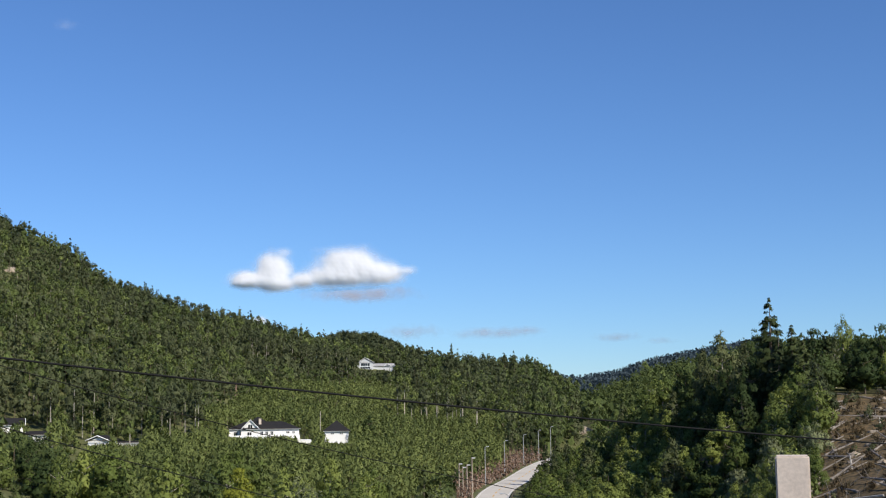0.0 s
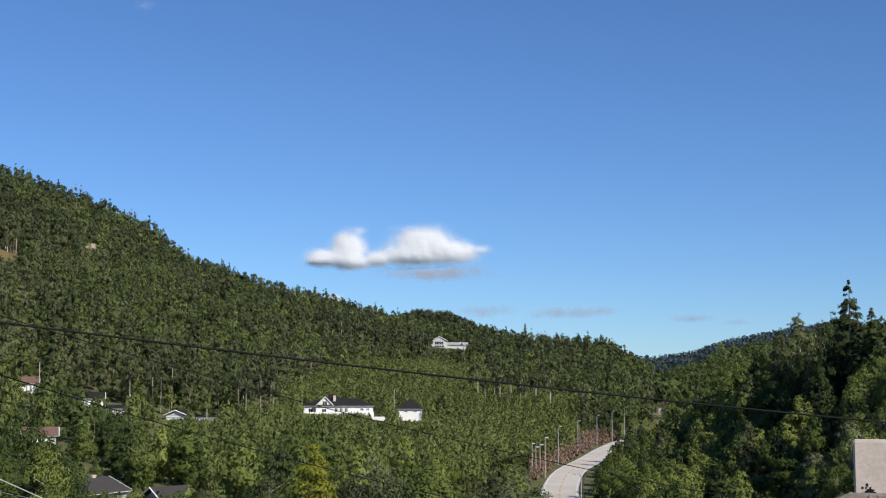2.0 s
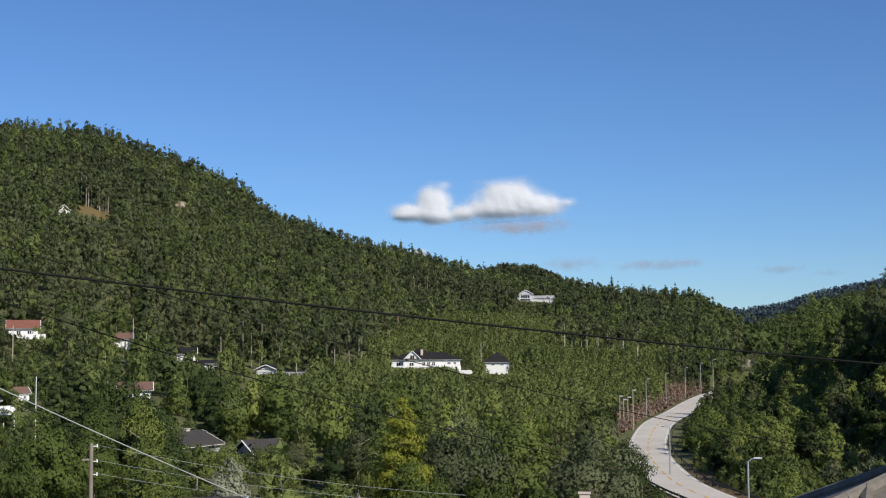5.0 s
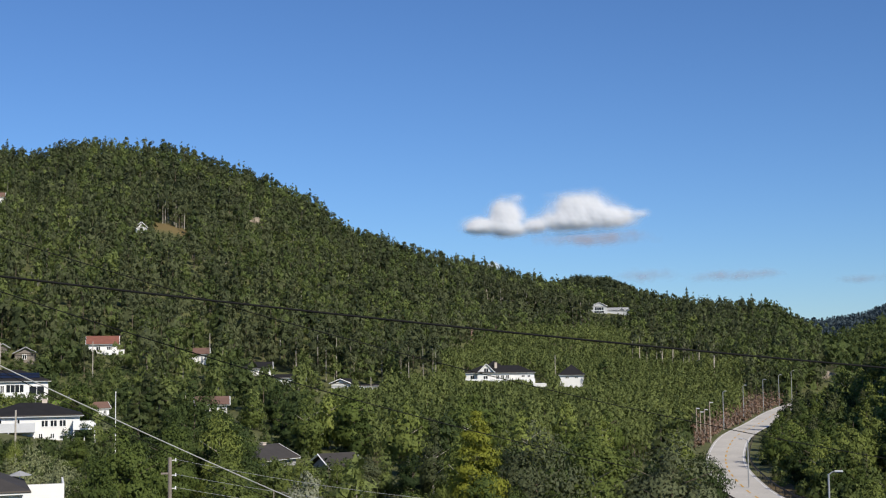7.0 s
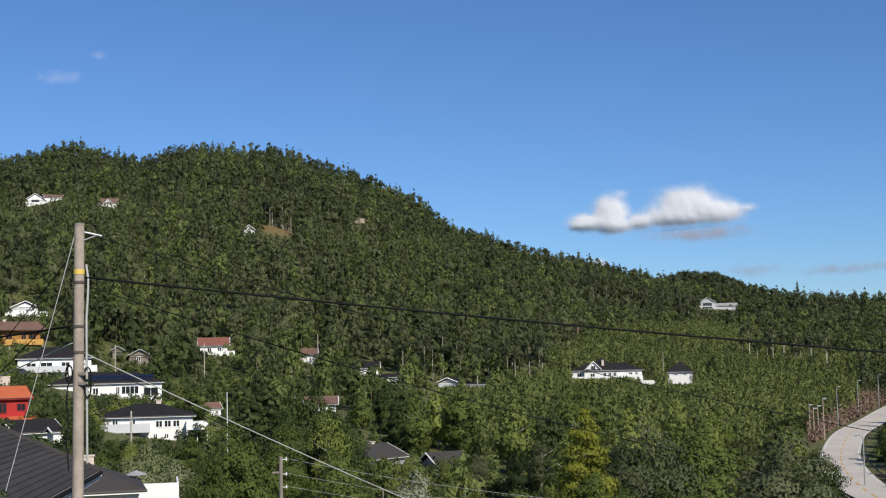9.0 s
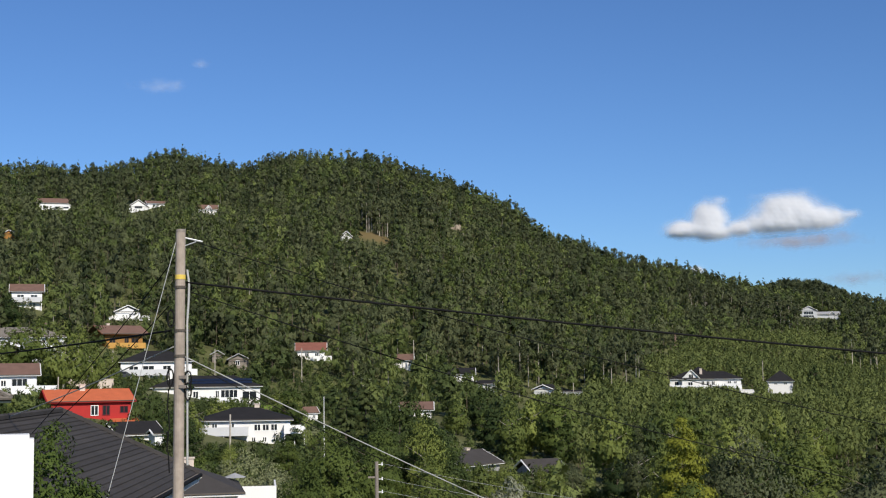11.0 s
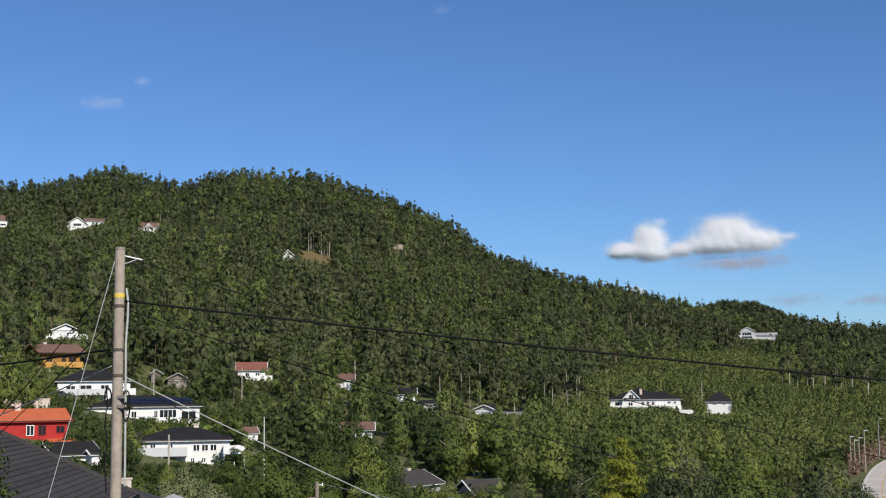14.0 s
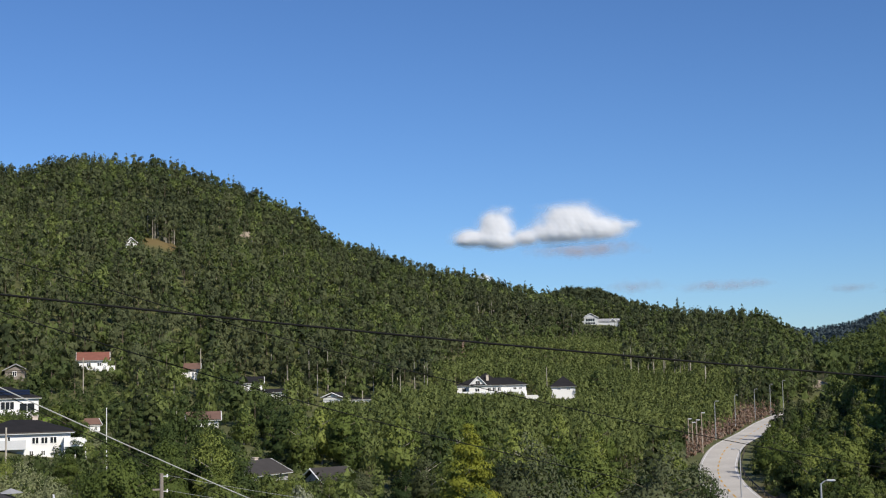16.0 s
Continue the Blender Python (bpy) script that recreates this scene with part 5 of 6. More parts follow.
utility_pole()
R = 26.0
cable("thick black cable hanging across the valley view", at(30.0, 3.76, R), at(-24, -1.95, 40), 0.2, 0.022)
cable("thin black cable sloping down across the valley", at(29.95, 5.6, R + 0.1), at(-14, -5.1, 34), 0.52, 0.009)
cable("thin black cable dropping over the valley trees", at(29.95, 3.4, R + 0.1), at(2, -4.75, 33), 0.22, 0.011)
cable("pale service cable sloping down from the pole", at(30.05, 0.6, R), at(12, -7.9, 34), 0.08, 0.014, "pale_cable")
cable("thin dark cable under the pale service cable", at(30.05, 0.45, R), at(12, -8.3, 34), 0.12, 0.009)
cable("pale service cable running to the slate roof", at(30.5, 1.0, R), at(37.06, -1.79, 37), 0.05, 0.014, "pale_cable")
cable("pale steel guy wire of the pole", at(30.42, 5.5, R), at(34.3, -9.5, 25), 0.02, 0.014, "pale_cable")
cable("black cable running off towards the upper houses", at(30.6, 1.7, R), at(42, 0.45, 60), 0.12, 0.022)
cable("black service wire running down to the slate roof", at(30.44, 4.83, R), at(36.2, -2.5, 37), 0.1, 0.011)
cable("black service wire running down to the slate roof", at(30.7, 2.75, R), at(36.0, -2.7, 37), 0.1, 0.011)


def small_pole(az, el, r, label, mat="old_wood", thick=0.11, arms=True):
    p = spot(az, r)
    h = EYE + r * math.tan(radians(el)) - p.z
    e = thing("utility_pole", Matrix.Translation(p) @ pose(0, 0, 0, 0, 0, az), label, "utility pole", "poles among the gardens")
    part("shaft", rods(((0, 0, -0.8), (0, 0, h), thick * 1.25, thick), n=10), M[mat], e)
    if arms:
        part("crossarm", boxes((-0.5, 0.0, -0.06, 0.04, h - 0.95, h - 0.85)), M["old_wood"], e)
        for k, z in enumerate((h - 0.1, h - 0.95, h - 1.7)):
            part("insulator", rods(((0.1, 0, z - 0.06), (0.32, 0, z - 0.06), 0.025, 0.025), ((0.32, 0, z - 0.12), (0.32, 0, z + 0.06), 0.05, 0.035)), M["white"], e, "white porcelain insulator")
    return p, h


p, h = small_pole(21.85, -4.02, 78, "short weathered utility pole with white insulators")
for k in (0.1, 0.95, 1.7):
    cable("thin pale wire strung from the small pole", p + Vector((0.3, 0.1, h - k)), at(6, -6.4 - k * 0.5, 70), 0.35, 0.010, "pale_cable")
for az, el, r in ((28.1, -1.9, 140), (28.75, 0.9, 270), (25.05, 0.9, 290), (34.25, 2.6, 300), (33.0, 0.9, 240), (35.2, -0.2, 190), (31.3, 1.0, 300), (20.2, 1.2, 330), (13.3, -0.75, 325), (5.3, 0.1, 385), (17.2, 0.9, 360), (9.9, 1.3, 440)):
    small_pole(az, el, r, "slim pale wooden service pole", "pale_bark", 0.09, False)


def flagpole():
    p = spot(24.1, 170)
    h = EYE + 170 * math.tan(radians(-1.25)) - p.z
    e = thing("flagpole", Matrix.Translation(p), "slim white flagpole without a flag", "flagpole")
    part("shaft", rods(((0, 0, -0.3), (0, 0, h), 0.07, 0.045), n=8), M["white"], e)
    part("knob", rods(((0, 0, h), (0, 0, h + 0.12), 0.08, 0.05), n=8), M["white"], e)


flagpole()


# ---------------------------------------------------------------- along the road
def street_lamp(az, r, h, reach=1.6, turn=0.0, label="grey steel street lamp on a tall mast"):
    p = spot(az, r)
    e = thing("street_lamp", Matrix.Translation(p) @ pose(0, 0, 0, 0, 0, turn), label, "street lamp", "street lamps along the road")
    part("mast", rods(((0, 0, -0.4), (0, 0, h), 0.12, 0.075), n=8), M["steel"], e)
    part("arm", rods(((0, 0, h - 0.05), (reach * 0.55, 0, h + 0.18), 0.05, 0.045), ((reach * 0.55, 0, h + 0.18), (reach, 0, h + 0.24), 0.045, 0.04), n=6), M["steel"], e)
    hd = part("lamp_head", boxes((reach - 0.1, reach + 0.6, -0.15, 0.15, h + 0.17, h + 0.31), bevel=0.05), M["pale_grey"], e, "pale grey lamp housing")
    part("lens", boxes((reach + 0.0, reach + 0.5, -0.11, 0.11, h + 0.12, h + 0.168), bevel=0.02), M["pane"], hd)


for az, r in ((-1.79, 320), (-2.63, 347), (-3.45, 388), (-4.10, 416), (-4.62, 432)):
    street_lamp(az, r, EYE + r * math.tan(radians(-1.50 + (-1.79 - az) * 0.29)) - spot(az, r).z - 0.3, 0.35)
street_lamp(-2.75, 196, EYE + 196 * math.tan(radians(-3.50)) - spot(-2.75, 196).z - 0.25, 0.7, 180, "grey steel street lamp at the road bend")
street_lamp(-5.98, 105, EYE + 105 * math.tan(radians(-4.80)) - spot(-5.98, 105).z - 0.3, 0.5, 0, "street lamp with a pale head among trees")
for az, r, el in ((-0.66, 289, -2.2), (-0.82, 291, -2.35), (-1.0, 288, -2.25), (-1.22, 286, -1.95)):
    p = spot(az, r)
    e = thing("wooden_post", Matrix.Translation(p), "bare tall wooden post beside the road", "post", "wooden posts by the road")
    h = EYE + r * math.tan(radians(el)) - p.z
    part("shaft", rods(((0, 0, -0.3), (0, 0, h), 0.15, 0.10), n=7), M["pole_wood"], e)
    part("plate", boxes((0.05, 0.75, -0.1, 0.1, h - 0.3, h - 0.1)), M["pale_grey"], e)


def guard_rail(side, y0, y1, label):
    """A steel crash barrier beside the road: posts and a folded rail."""
    d = np.gradient(ROAD_LINE, axis=0)
    d /= np.linalg.norm(d, axis=1)[:, None]
    nrm = np.stack([d[:, 1], -d[:, 0]], 1)
    line = (ROAD_LINE + nrm * side)[(ROAD_LINE[:, 1] > y0) & (ROAD_LINE[:, 1] < y1)]
    e = thing("guard_rail", Matrix(), label, "guard rail")
    bm = bmesh.new()
    s = -0.05 if side > 0 else 0.05
    prof = ((0, 0.45), (s, 0.52), (0, 0.58), (s, 0.66), (0, 0.73), (-s * 0.4, 0.73), (-s * 0.4, 0.45))
    rings = [[bm.verts.new((x + o, y, road_height(y) + z)) for o, z in prof] for x, y in line]
    for p, q in zip(rings, rings[1:]):
        for k in range(len(prof)):
            bm.faces.new([p[k], p[(k + 1) % len(prof)], q[(k + 1) % len(prof)], q[k]])
    part("rail", bm, M["rail_wood"], e, "dark weathered steel rail")
    for x, y in line[::2]:
        z = float(road_height(y))
        part("post", boxes((x - 0.05, x + 0.05, y - 0.06, y + 0.06, z - 0.4, z + 0.7)), M["rail_wood"], e)


guard_rail(4.3, 120, 300, "dark steel guard rail along the outer road bend")
guard_rail(-4.2, 150, 225, "dark steel guard rail along the inner road edge")


# ---------------------------------------------------------------- parked car
def car(az, r, turn, label):
    p = spot(az, r)
    e = thing("car", Matrix.Translation(p) @ pose(0, 0, 0, 0, 0, az + turn), label, "car")
    bm = bmesh.new()
    side = [(-2.1, 0.35), (2.1, 0.35), (2.15, 0.75), (1.25, 0.9), (0.6, 1.42), (-1.4, 1.45), (-2.05, 0.95)]
    a, b = [bm.verts.new((x, -0.85, z)) for x, z in side], [bm.verts.new((x, 0.85, z)) for x, z in side]
    bm.faces.new(a), bm.faces.new(b)
    for i in range(7):
        bm.faces.new([a[i], a[(i + 1) % 7], b[(i + 1) % 7], b[i]])
    bmesh.ops.recalc_face_normals(bm, faces=bm.faces)
    bmesh.ops.bevel(bm, geom=bm.edges[:], offset=0.07, segments=2, affect="EDGES")
    part("body", bm, M["car_grey"], e)
    part("side_window", boxes((-1.25, 0.45, -0.87, -0.83, 0.95, 1.32)), M["pane"], e)
    for x in (-1.35, 1.35):
        for y in (-0.82, 0.82):
            wh = part("wheel", rods(((x, y - 0.1, 0.33), (x, y + 0.1, 0.33), 0.33, 0.33), n=14), M["cable"], e)
            part("rim", rods(((x, y - 0.12, 0.33), (x, y + 0.12, 0.33), 0.19, 0.19), n=10), M["steel"], wh)


car(33.65, 238, 5, "dark grey estate car parked on a gravel yard")
car(32.6, 252, 10, "dark car parked under the terrace")


# ---------------------------------------------------------------- felled slope
def clearing_things():
    rng = random.Random(15)
    for i in range(95):
        az, r = rng.uniform(-20.0, -12.5), rng.uniform(120, 236)
        p = spot(az, r)
        L, a = rng.uniform(2.5, 8), rng.uniform(0, 3.14)
        q = Vector((math.cos(a) * L, math.sin(a) * L, 0))
        q.z = ground(p.x + q.x, p.y + q.y) - p.z
        e = thing("felled_log", Matrix.Translation(p), "pale bare felled trunk lying on the cleared slope", "log", "felled logs")
        bm = rods(((0, 0, 0.15), tuple(q + Vector((0, 0, rng.uniform(0.15, 1.4)))), 0.16, 0.05), n=7)
        part("stem", bm, M["pale_bark" if i % 4 == 0 else "old_wood"], e)
        bm = bmesh.new()
        for k in range(4):
            u = rng.uniform(0.3, 0.9)
            s = Vector((q.x * u, q.y * u, q.z * u + 0.4))
            rod(bm, s, s + Vector((rng.uniform(-1, 1), rng.uniform(-1, 1), rng.uniform(0.3, 1.3))), 0.035, 0.01, 5)
        part("branches", bm, M["old_wood"], e)
    for i in range(26):
        az, r = rng.uniform(-19.5, -15.2), rng.uniform(160, 232)
        p = spot(az, r)
        bm = bmesh.new()
        bmesh.ops.create_icosphere(bm, subdivisions=2, radius=1)
        sx, sy, sz = rng.uniform(0.3, 0.95), rng.uniform(0.3, 0.8), rng.uniform(0.25, 0.6)
        for v in bm.verts:
            k = 1 + 0.35 * noise.noise(v.co * 1.7 + Vector((i * 3.1, 0, 0)))
            v.co = Vector((v.co.x * sx * k, v.co.y * sy * k, v.co.z * sz * k))
        b = tagged(part("boulder", bm, M["rock"], None), "pale angular boulder on the cleared slope", "boulder", "boulders on the slope")
        b.location = p


clearing_things()


def hill_rock(az, r, s, label):
    bm = bmesh.new()
    bmesh.ops.create_icosphere(bm, subdivisions=3, radius=1)
    for v in bm.verts:
        k = 1 + 0.4 * noise.noise(v.co * 1.5 + Vector((az, 0, 0)))
        v.co = Vector((v.co.x * s * k * 1.4, v.co.y * s * k, v.co.z * s * k))
    b = tagged(part("rock_face", bm, M["rock"], None), label, "rock")
    b.location = spot(az, r)
    x, y, z = b.location
    YARDS.append((x, y, s * 1.2))
    SIGHTS.append((az, math.degrees(s * 1.2 / r), r, math.degrees(math.atan((z - EYE) / r)) + 0.05))


hill_rock(18.3, 640, 2.6, "pale bare rock outcrop on the wooded hill")
hill_rock(-6.1, 520, 2.5, "pale rock cutting beyond the road")
# the dry grass clearing below the cabin
SIGHTS.append((21.85, 0.75, 545, 5.62))
YARDS.append((*spot(21.85, 538).xy, 7))


# ---------------------------------------------------------------- hedges
def hedge(az, r, w, h, deep, turn, label):
    """A clipped hedge: a dark core under small leaf sprays."""
    p = spot(az, r)
    e = thing("hedge", Matrix.Translation(p) @ pose(0, 0, 0, 0, 0, az + turn), label, "hedge", "clipped garden hedges")
    core = boxes((-w / 2 + 0.1, w / 2 - 0.1, 0.1, deep - 0.1, -0.5, h - 0.12), bevel=0.1)
    part("core", core, M["bark"], e)
    rng = np.random.default_rng(int(az * 10))
    n = int(w * (h + deep) * 26)
    q = np.stack([rng.uniform(-w / 2, w / 2, n), rng.uniform(0, deep, n), rng.uniform(0, h, n)], 1)
    side = rng.uniform(0, 1, n) < h / (h + deep)
    q[side, 1], q[~side, 2] = rng.uniform(0, 0.12, side.sum()), h - rng.uniform(0, 0.12, (~side).sum())
    d = np.where(side[:, None], [[0, -1, 0.3]], [[0, -0.2, 1]])
    v, f, soft = leaf_cards(q, d, 0.17, rng, 3, "oak")
    k = new("foliage", mesh_of("foliage", v, f, 3, [M["hedge"]], tint=np.full(len(v), 0.6), normals=soft))
    k.parent = e


hedge(25.9, 212, 8.5, 1.3, 1.2, 4, "bright green clipped hedge above a white house")
hedge(26.6, 232, 5.0, 1.1, 1.0, 0, "bright green clipped hedge in a garden")
hedge(20.0, 262, 4.2, 1.5, 1.2, 0, "bright yellow-green hedge among dark trees")
hedge(35.8, 300, 5.0, 1.3, 1.2, 0, "green garden hedge below a house")
for a, r in ((25.9, 210), (26.6, 230), (20.0, 260)):
    SIGHTS.append((a, 1.0, r, math.degrees(math.atan((spot(a, r).z + 0.4 - EYE) / r))))


def crowned(kind, az, r, el, wide=1.0, variant=0, label=""):
    """A tree whose top reaches a height angle."""
    return put_tree(kind, az, r, EYE + r * math.tan(radians(el)) - spot(az, r).z, wide, variant, label=label)


def build_valley_trees():
    prepare_trees()
    rng = random.Random(9)
    # trees that stand out by themselves
    crowned("willow", 6.2, 118, -2.9, 1.05, 0, "tall grey-green willow beside a golden cypress")
    crowned("birch", 3.6, 122, -2.75, 1.25, 1, "bright green birch on the valley floor")
    crowned("willow", 0.3, 120, -3.25, 1.25, 1, "broad grey-green willow beside the road bend")
    crowned("spruce", 22.3, 142, -0.35, 1.0, 0, "tall dark spruce among garden trees")
    crowned("spruce", 23.2, 138, -0.9, 1.1, 1, "tall dark spruce among garden trees")
    crowned("alder", 20.9, 140, -0.75, 0.95, 1, "tall dark green alder beside dark spruces")
    crowned("alder", 19.6, 136, -1.9, 1.0, 0)
    crowned("willow", 27.6, 105, -3.3, 1.1, 2, "silvery willow bush below a white house")
    crowned("willow", 26.3, 100, -3.9, 1.1, 0)
    crowned("oak", 24.9, 95, -3.9, 1.0, 2)
    crowned("spruce", -14.0, 236, 4.62, 1.15, 2, "tall slender spruce rising over the knoll")
    crowned("spruce", -14.9, 225, 3.45, 1.2, 0)
    crowned("spruce", -15.3, 222, 3.1, 1.2, 1)
    crowned("spruce", -14.3, 226, 3.2, 1.2, 1)
    crowned("pine", -12.0, 250, 3.35, 1.0, 0)
    crowned("birch", -17.0, 262, 3.85, 0.6, 1)
    crowned("spruce", -16.3, 250, 3.2, 1.2, 1)
    # alders stand in for shaded spruces here; their very dark leaf colour imitates that shade
    for k, (az, r, el) in enumerate(((-12.9, 255, 3.0), (-13.4, 262, 3.3), (-15.8, 258, 3.3), (-16.6, 255, 3.1), (-17.7, 262, 3.2), (-18.5, 258, 3.4), (-19.3, 260, 3.3), (-12.3, 235, 2.0), (-13.2, 228, 2.2), (-11.2, 262, 2.7), (-10.4, 280, 2.1))):
        crowned("pine" if k % 3 == 0 else "alder", az, r, el, 0.85, k)
    crowned("birch", -11.4, 215, -0.95, 1.25, 0, "sunlit pale green birch below the dark knoll")
    crowned("oak", 36.9, 235, 2.2, 1.1, 0, "large dark broadleaf tree between houses")
    crowned("birch", 35.0, 205, 2.1, 1.0, 1, "tall open birch between houses")
    crowned("birch", 33.8, 215, 1.2, 0.9, 2)
    crowned("spruce", -3.1, 700, 2.6, 0.9, 1, "spruce top standing over the ridge line")
    crowned("spruce", -0.4, 860, 2.95, 0.9, 0, "spruce top standing over the ridge line")
    crowned("oak", -5.6, 300, -1.6, 1.0, 0), crowned("birch", -6.6, 330, -0.5, 1.1, 2)
    # garden trees that half hide the houses
    for kind, az, r, el, wide in (("oak", 24.95, 300, 0.1, 1.0), ("birch", 24.2, 295, -0.1, 1.2), ("alder", 25.6, 305, 0.7, 1.0), ("alder", 26.3, 308, 1.3, 1.0), ("oak", 20.95, 322, 0.5, 1.1),
                                  ("birch", 20.3, 325, -0.2, 1.2), ("alder", 20.55, 215, -1.6, 1.1), ("oak", 19.8, 212, -2.1, 1.2), ("birch", 18.6, 322, -0.75, 1.2), ("oak", 17.6, 318, -0.9, 1.3),
                                  ("birch", 14.75, 150, -4.2, 1.2), ("birch", 13.8, 152, -4.1, 1.2), ("oak", 28.3, 280, 0.1, 1.5), ("alder", 28.9, 318, 2.6, 1.0), ("alder", 29.6, 322, 2.2, 1.0),
                                  ("alder", 18.4, 236, -1.3, 1.0), ("alder", 17.3, 240, -1.2, 1.1), ("alder", 16.3, 232, -1.7, 1.2), ("oak", 15.4, 240, -1.9, 1.1), ("alder", 14.6, 228, -2.3, 1.2),
                                  ("alder", 21.6, 134, -2.0, 1.0), ("alder", 22.9, 128, -2.6, 1.0), ("alder", 31.3, 172, -0.7, 0.75), ("alder", 30.0, 232, 0.0, 0.9),
                                  ("birch", 27.6, 172, -3.6, 1.0), ("willow", 29.2, 120, -3.9, 1.1), ("alder", 37.2, 292, 3.3, 1.2), ("alder", 38.0, 300, 2.9, 1.2), ("oak", 35.9, 300, 2.3, 1.0),
                                  ("birch", 11.6, 95, -5.6, 1.6), ("birch", 36.0, 238, 2.4, 0.9), ("birch", 34.4, 248, 2.0, 0.9), ("alder", 2.2, 470, 0.0, 1.0), ("alder", 3.2, 395, -0.1, 1.0)):
        crowned(kind, az, r, el, wide, int(az * 10))
    p = spot(16.1, 112)
    bl = tree_base("willow", 330, EYE - 112 * math.tan(radians(4.75)) - p.z, 6.5, 4200, 0.17, "flowering_shrub", "large shrub covered in pale cream blossom", "bark")
    bl.matrix_basis = Matrix.Translation(p)
    for k in bl.children:
        if k.name.startswith("crown"):
            k.data.materials.clear(), k.data.materials.append(LEAF["blossom"])
    # a dead spruce on the felled slope
    p = spot(8.9, 452)
    dead = tree_base("spruce", 320, EYE + 452 * math.tan(radians(1.35)) - p.z, 2.4, 260, 0.34, "dead_spruce", "dead reddish brown spruce with a bare trunk", "bark")
    dead.matrix_basis = Matrix.Translation(p)
    for k in dead.children:
        if k.name.startswith("crown"):
            k.data.materials.clear(), k.data.materials.append(LEAF["dead"])
    # golden cypress
    p = spot(8.75, 115)
    h = EYE + 115 * math.tan(radians(-2.25)) - p.z
    TREES["golden"] = [tree_base("golden", 300, h, 6.9, 14000, 0.15, "golden_cypress", "golden yellow-green cypress standing in the valley garden")]
    TREES["golden"][0].matrix_basis = Matrix.Translation(p)
    # garden shrub on the terrace
    p = spot(35.3, 8.4)
    sh = tree_base("willow", 310, EYE - 0.30 - p.z, 1.15, 14000, 0.016, "garden_shrub", "leafy green garden shrub on the terrace", "bark")
    sh.matrix_basis = Matrix.Translation(p)
    for c in sh.children:
        if c.name.startswith("crown"):
            c.data.materials.clear(), c.data.materials.append(M["shrub"])
    # valley floor and gardens
    g, p = scatter(-8, 41, 92, 335, 8.8, 61, lambda a, r: (r < foot_of(a)) & ~regrowth(a, r))
    rest, rest_tall = [], []
    for (az, r, cap), q in zip(g, p):
        if cap < 1.6:
            continue
        far = r > 250 or rng.random() < 0.2
        kind = rng.choices(("oak", "alder", "birch", "willow", "spruce", "pine"), (0.22, 0.22, 0.32, 0.15, 0.06, 0.03))[0]
        h = {"oak": 7.4, "alder": 7.0, "birch": 7.8, "willow": 5, "spruce": 8.5, "pine": 8.5}[kind] * rng.uniform(0.6, 1.4) * (0.75 if az > 24 else 1)
        h = min(h, cap)
        if far or h < 2.2:
            rest.append(q), rest_tall.append(min(h, 9) / 7.5)
        else:
            put_tree(kind, az, r, h, rng.uniform(0.95, 1.3) * min(1.6, max(1.0, 6.0 / h) ** 0.5), rng.randrange(3))
    q, s = np.array(rest), np.array(rest_tall)
    half = np.arange(len(q)) % 2 == 0
    tpl = {"oak": [wood_template("oak", 330, k, 7.5, 6.2, 0.46) for k in (28, 29, 30)], "birch": [wood_template("birch", 300, k, 8.0, 5.4, 0.42) for k in (32, 33, 34)]}
    build_wood("valley_broadleaf_wood", "oak", q[half], s[half], tpl["oak"], "green broadleaf thicket on the valley floor", "bark", 71)
    build_wood("valley_birch_wood", "birch", q[~half], s[~half], tpl["birch"], "light green birch thicket on the valley floor", "pale_bark", 72)
    # low brush that fills the gaps
    g, p = scatter(-8, 41, 85, 300, 4.6, 63, lambda a, r: (r < foot_of(a)) & ~regrowth(a, r))
    nrng = np.random.default_rng(14)
    g2, p2 = scatter(21, 41, 88, 345, 2.9, 67, None, 6.0, 0.74)
    keep = nrng.uniform(0, 1, len(p2)) < 0.75
    bush = [wood_template("bush", 80, k, 2.2, 3.0, 0.30) for k in (41, 42, 43)]
    plant("valley_brush", "oak", g, p, nrng.uniform(0.4, 1.05, len(p)), bush, "low green brush between the valley trees", "bark", 73, 2.2)
    plant("garden_shrubs", "oak", g2[keep], p2[keep], nrng.uniform(0.35, 1.0, keep.sum()), bush, "mixed green shrubs and hedges in the sloping gardens", "bark", 76, 2.2)
    g3, p3 = scatter(-9, 2, 120, 440, 3.6, 68, lambda a, r: ~regrowth(a, r), 6.3)
    d3 = np.min([np.hypot(p3[:, 0] - x, p3[:, 1] - y) for x, y in ROAD_LINE[::3]], axis=0)
    ok = (d3 < 22) & ((p3[:, 0] > np.interp(p3[:, 1], ROAD_LINE[:, 1], ROAD_LINE[:, 0])) | (p3[:, 1] < 270))
    plant("roadside_brush", "birch", g3[ok], p3[ok], nrng.uniform(0.4, 1.1, ok.sum()), bush, "low green brush along the road verge", "bark", 77, 2.2)
    # the wooded knoll beside the road
    g, p = scatter(-21, -3.2, 140, 335, 5.8, 62, lambda a, r: (r < crest_of(np.minimum(a, -5.0)) + 60 * (a > -6)) & (a < -3.2 - np.clip((r - 250) / 150, 0, 1)) & (r < 335) & ((a > -16.0) | (r > 236)))
    rest, tall = [], []
    for (az, r, cap), q in zip(g, p):
        if cap < 2:
            continue
        kind = rng.choices(("oak", "alder", "birch", "spruce", "pine"), (0.14, 0.36, 0.03, 0.36, 0.11) if az < -11 and r > 225 else (0.40, 0.10, 0.34, 0.05, 0.11))[0]
        h = {"oak": 8.0, "alder": 8.5, "birch": 8.5, "spruce": 11, "pine": 11}[kind] * rng.uniform(0.65, 1.05)
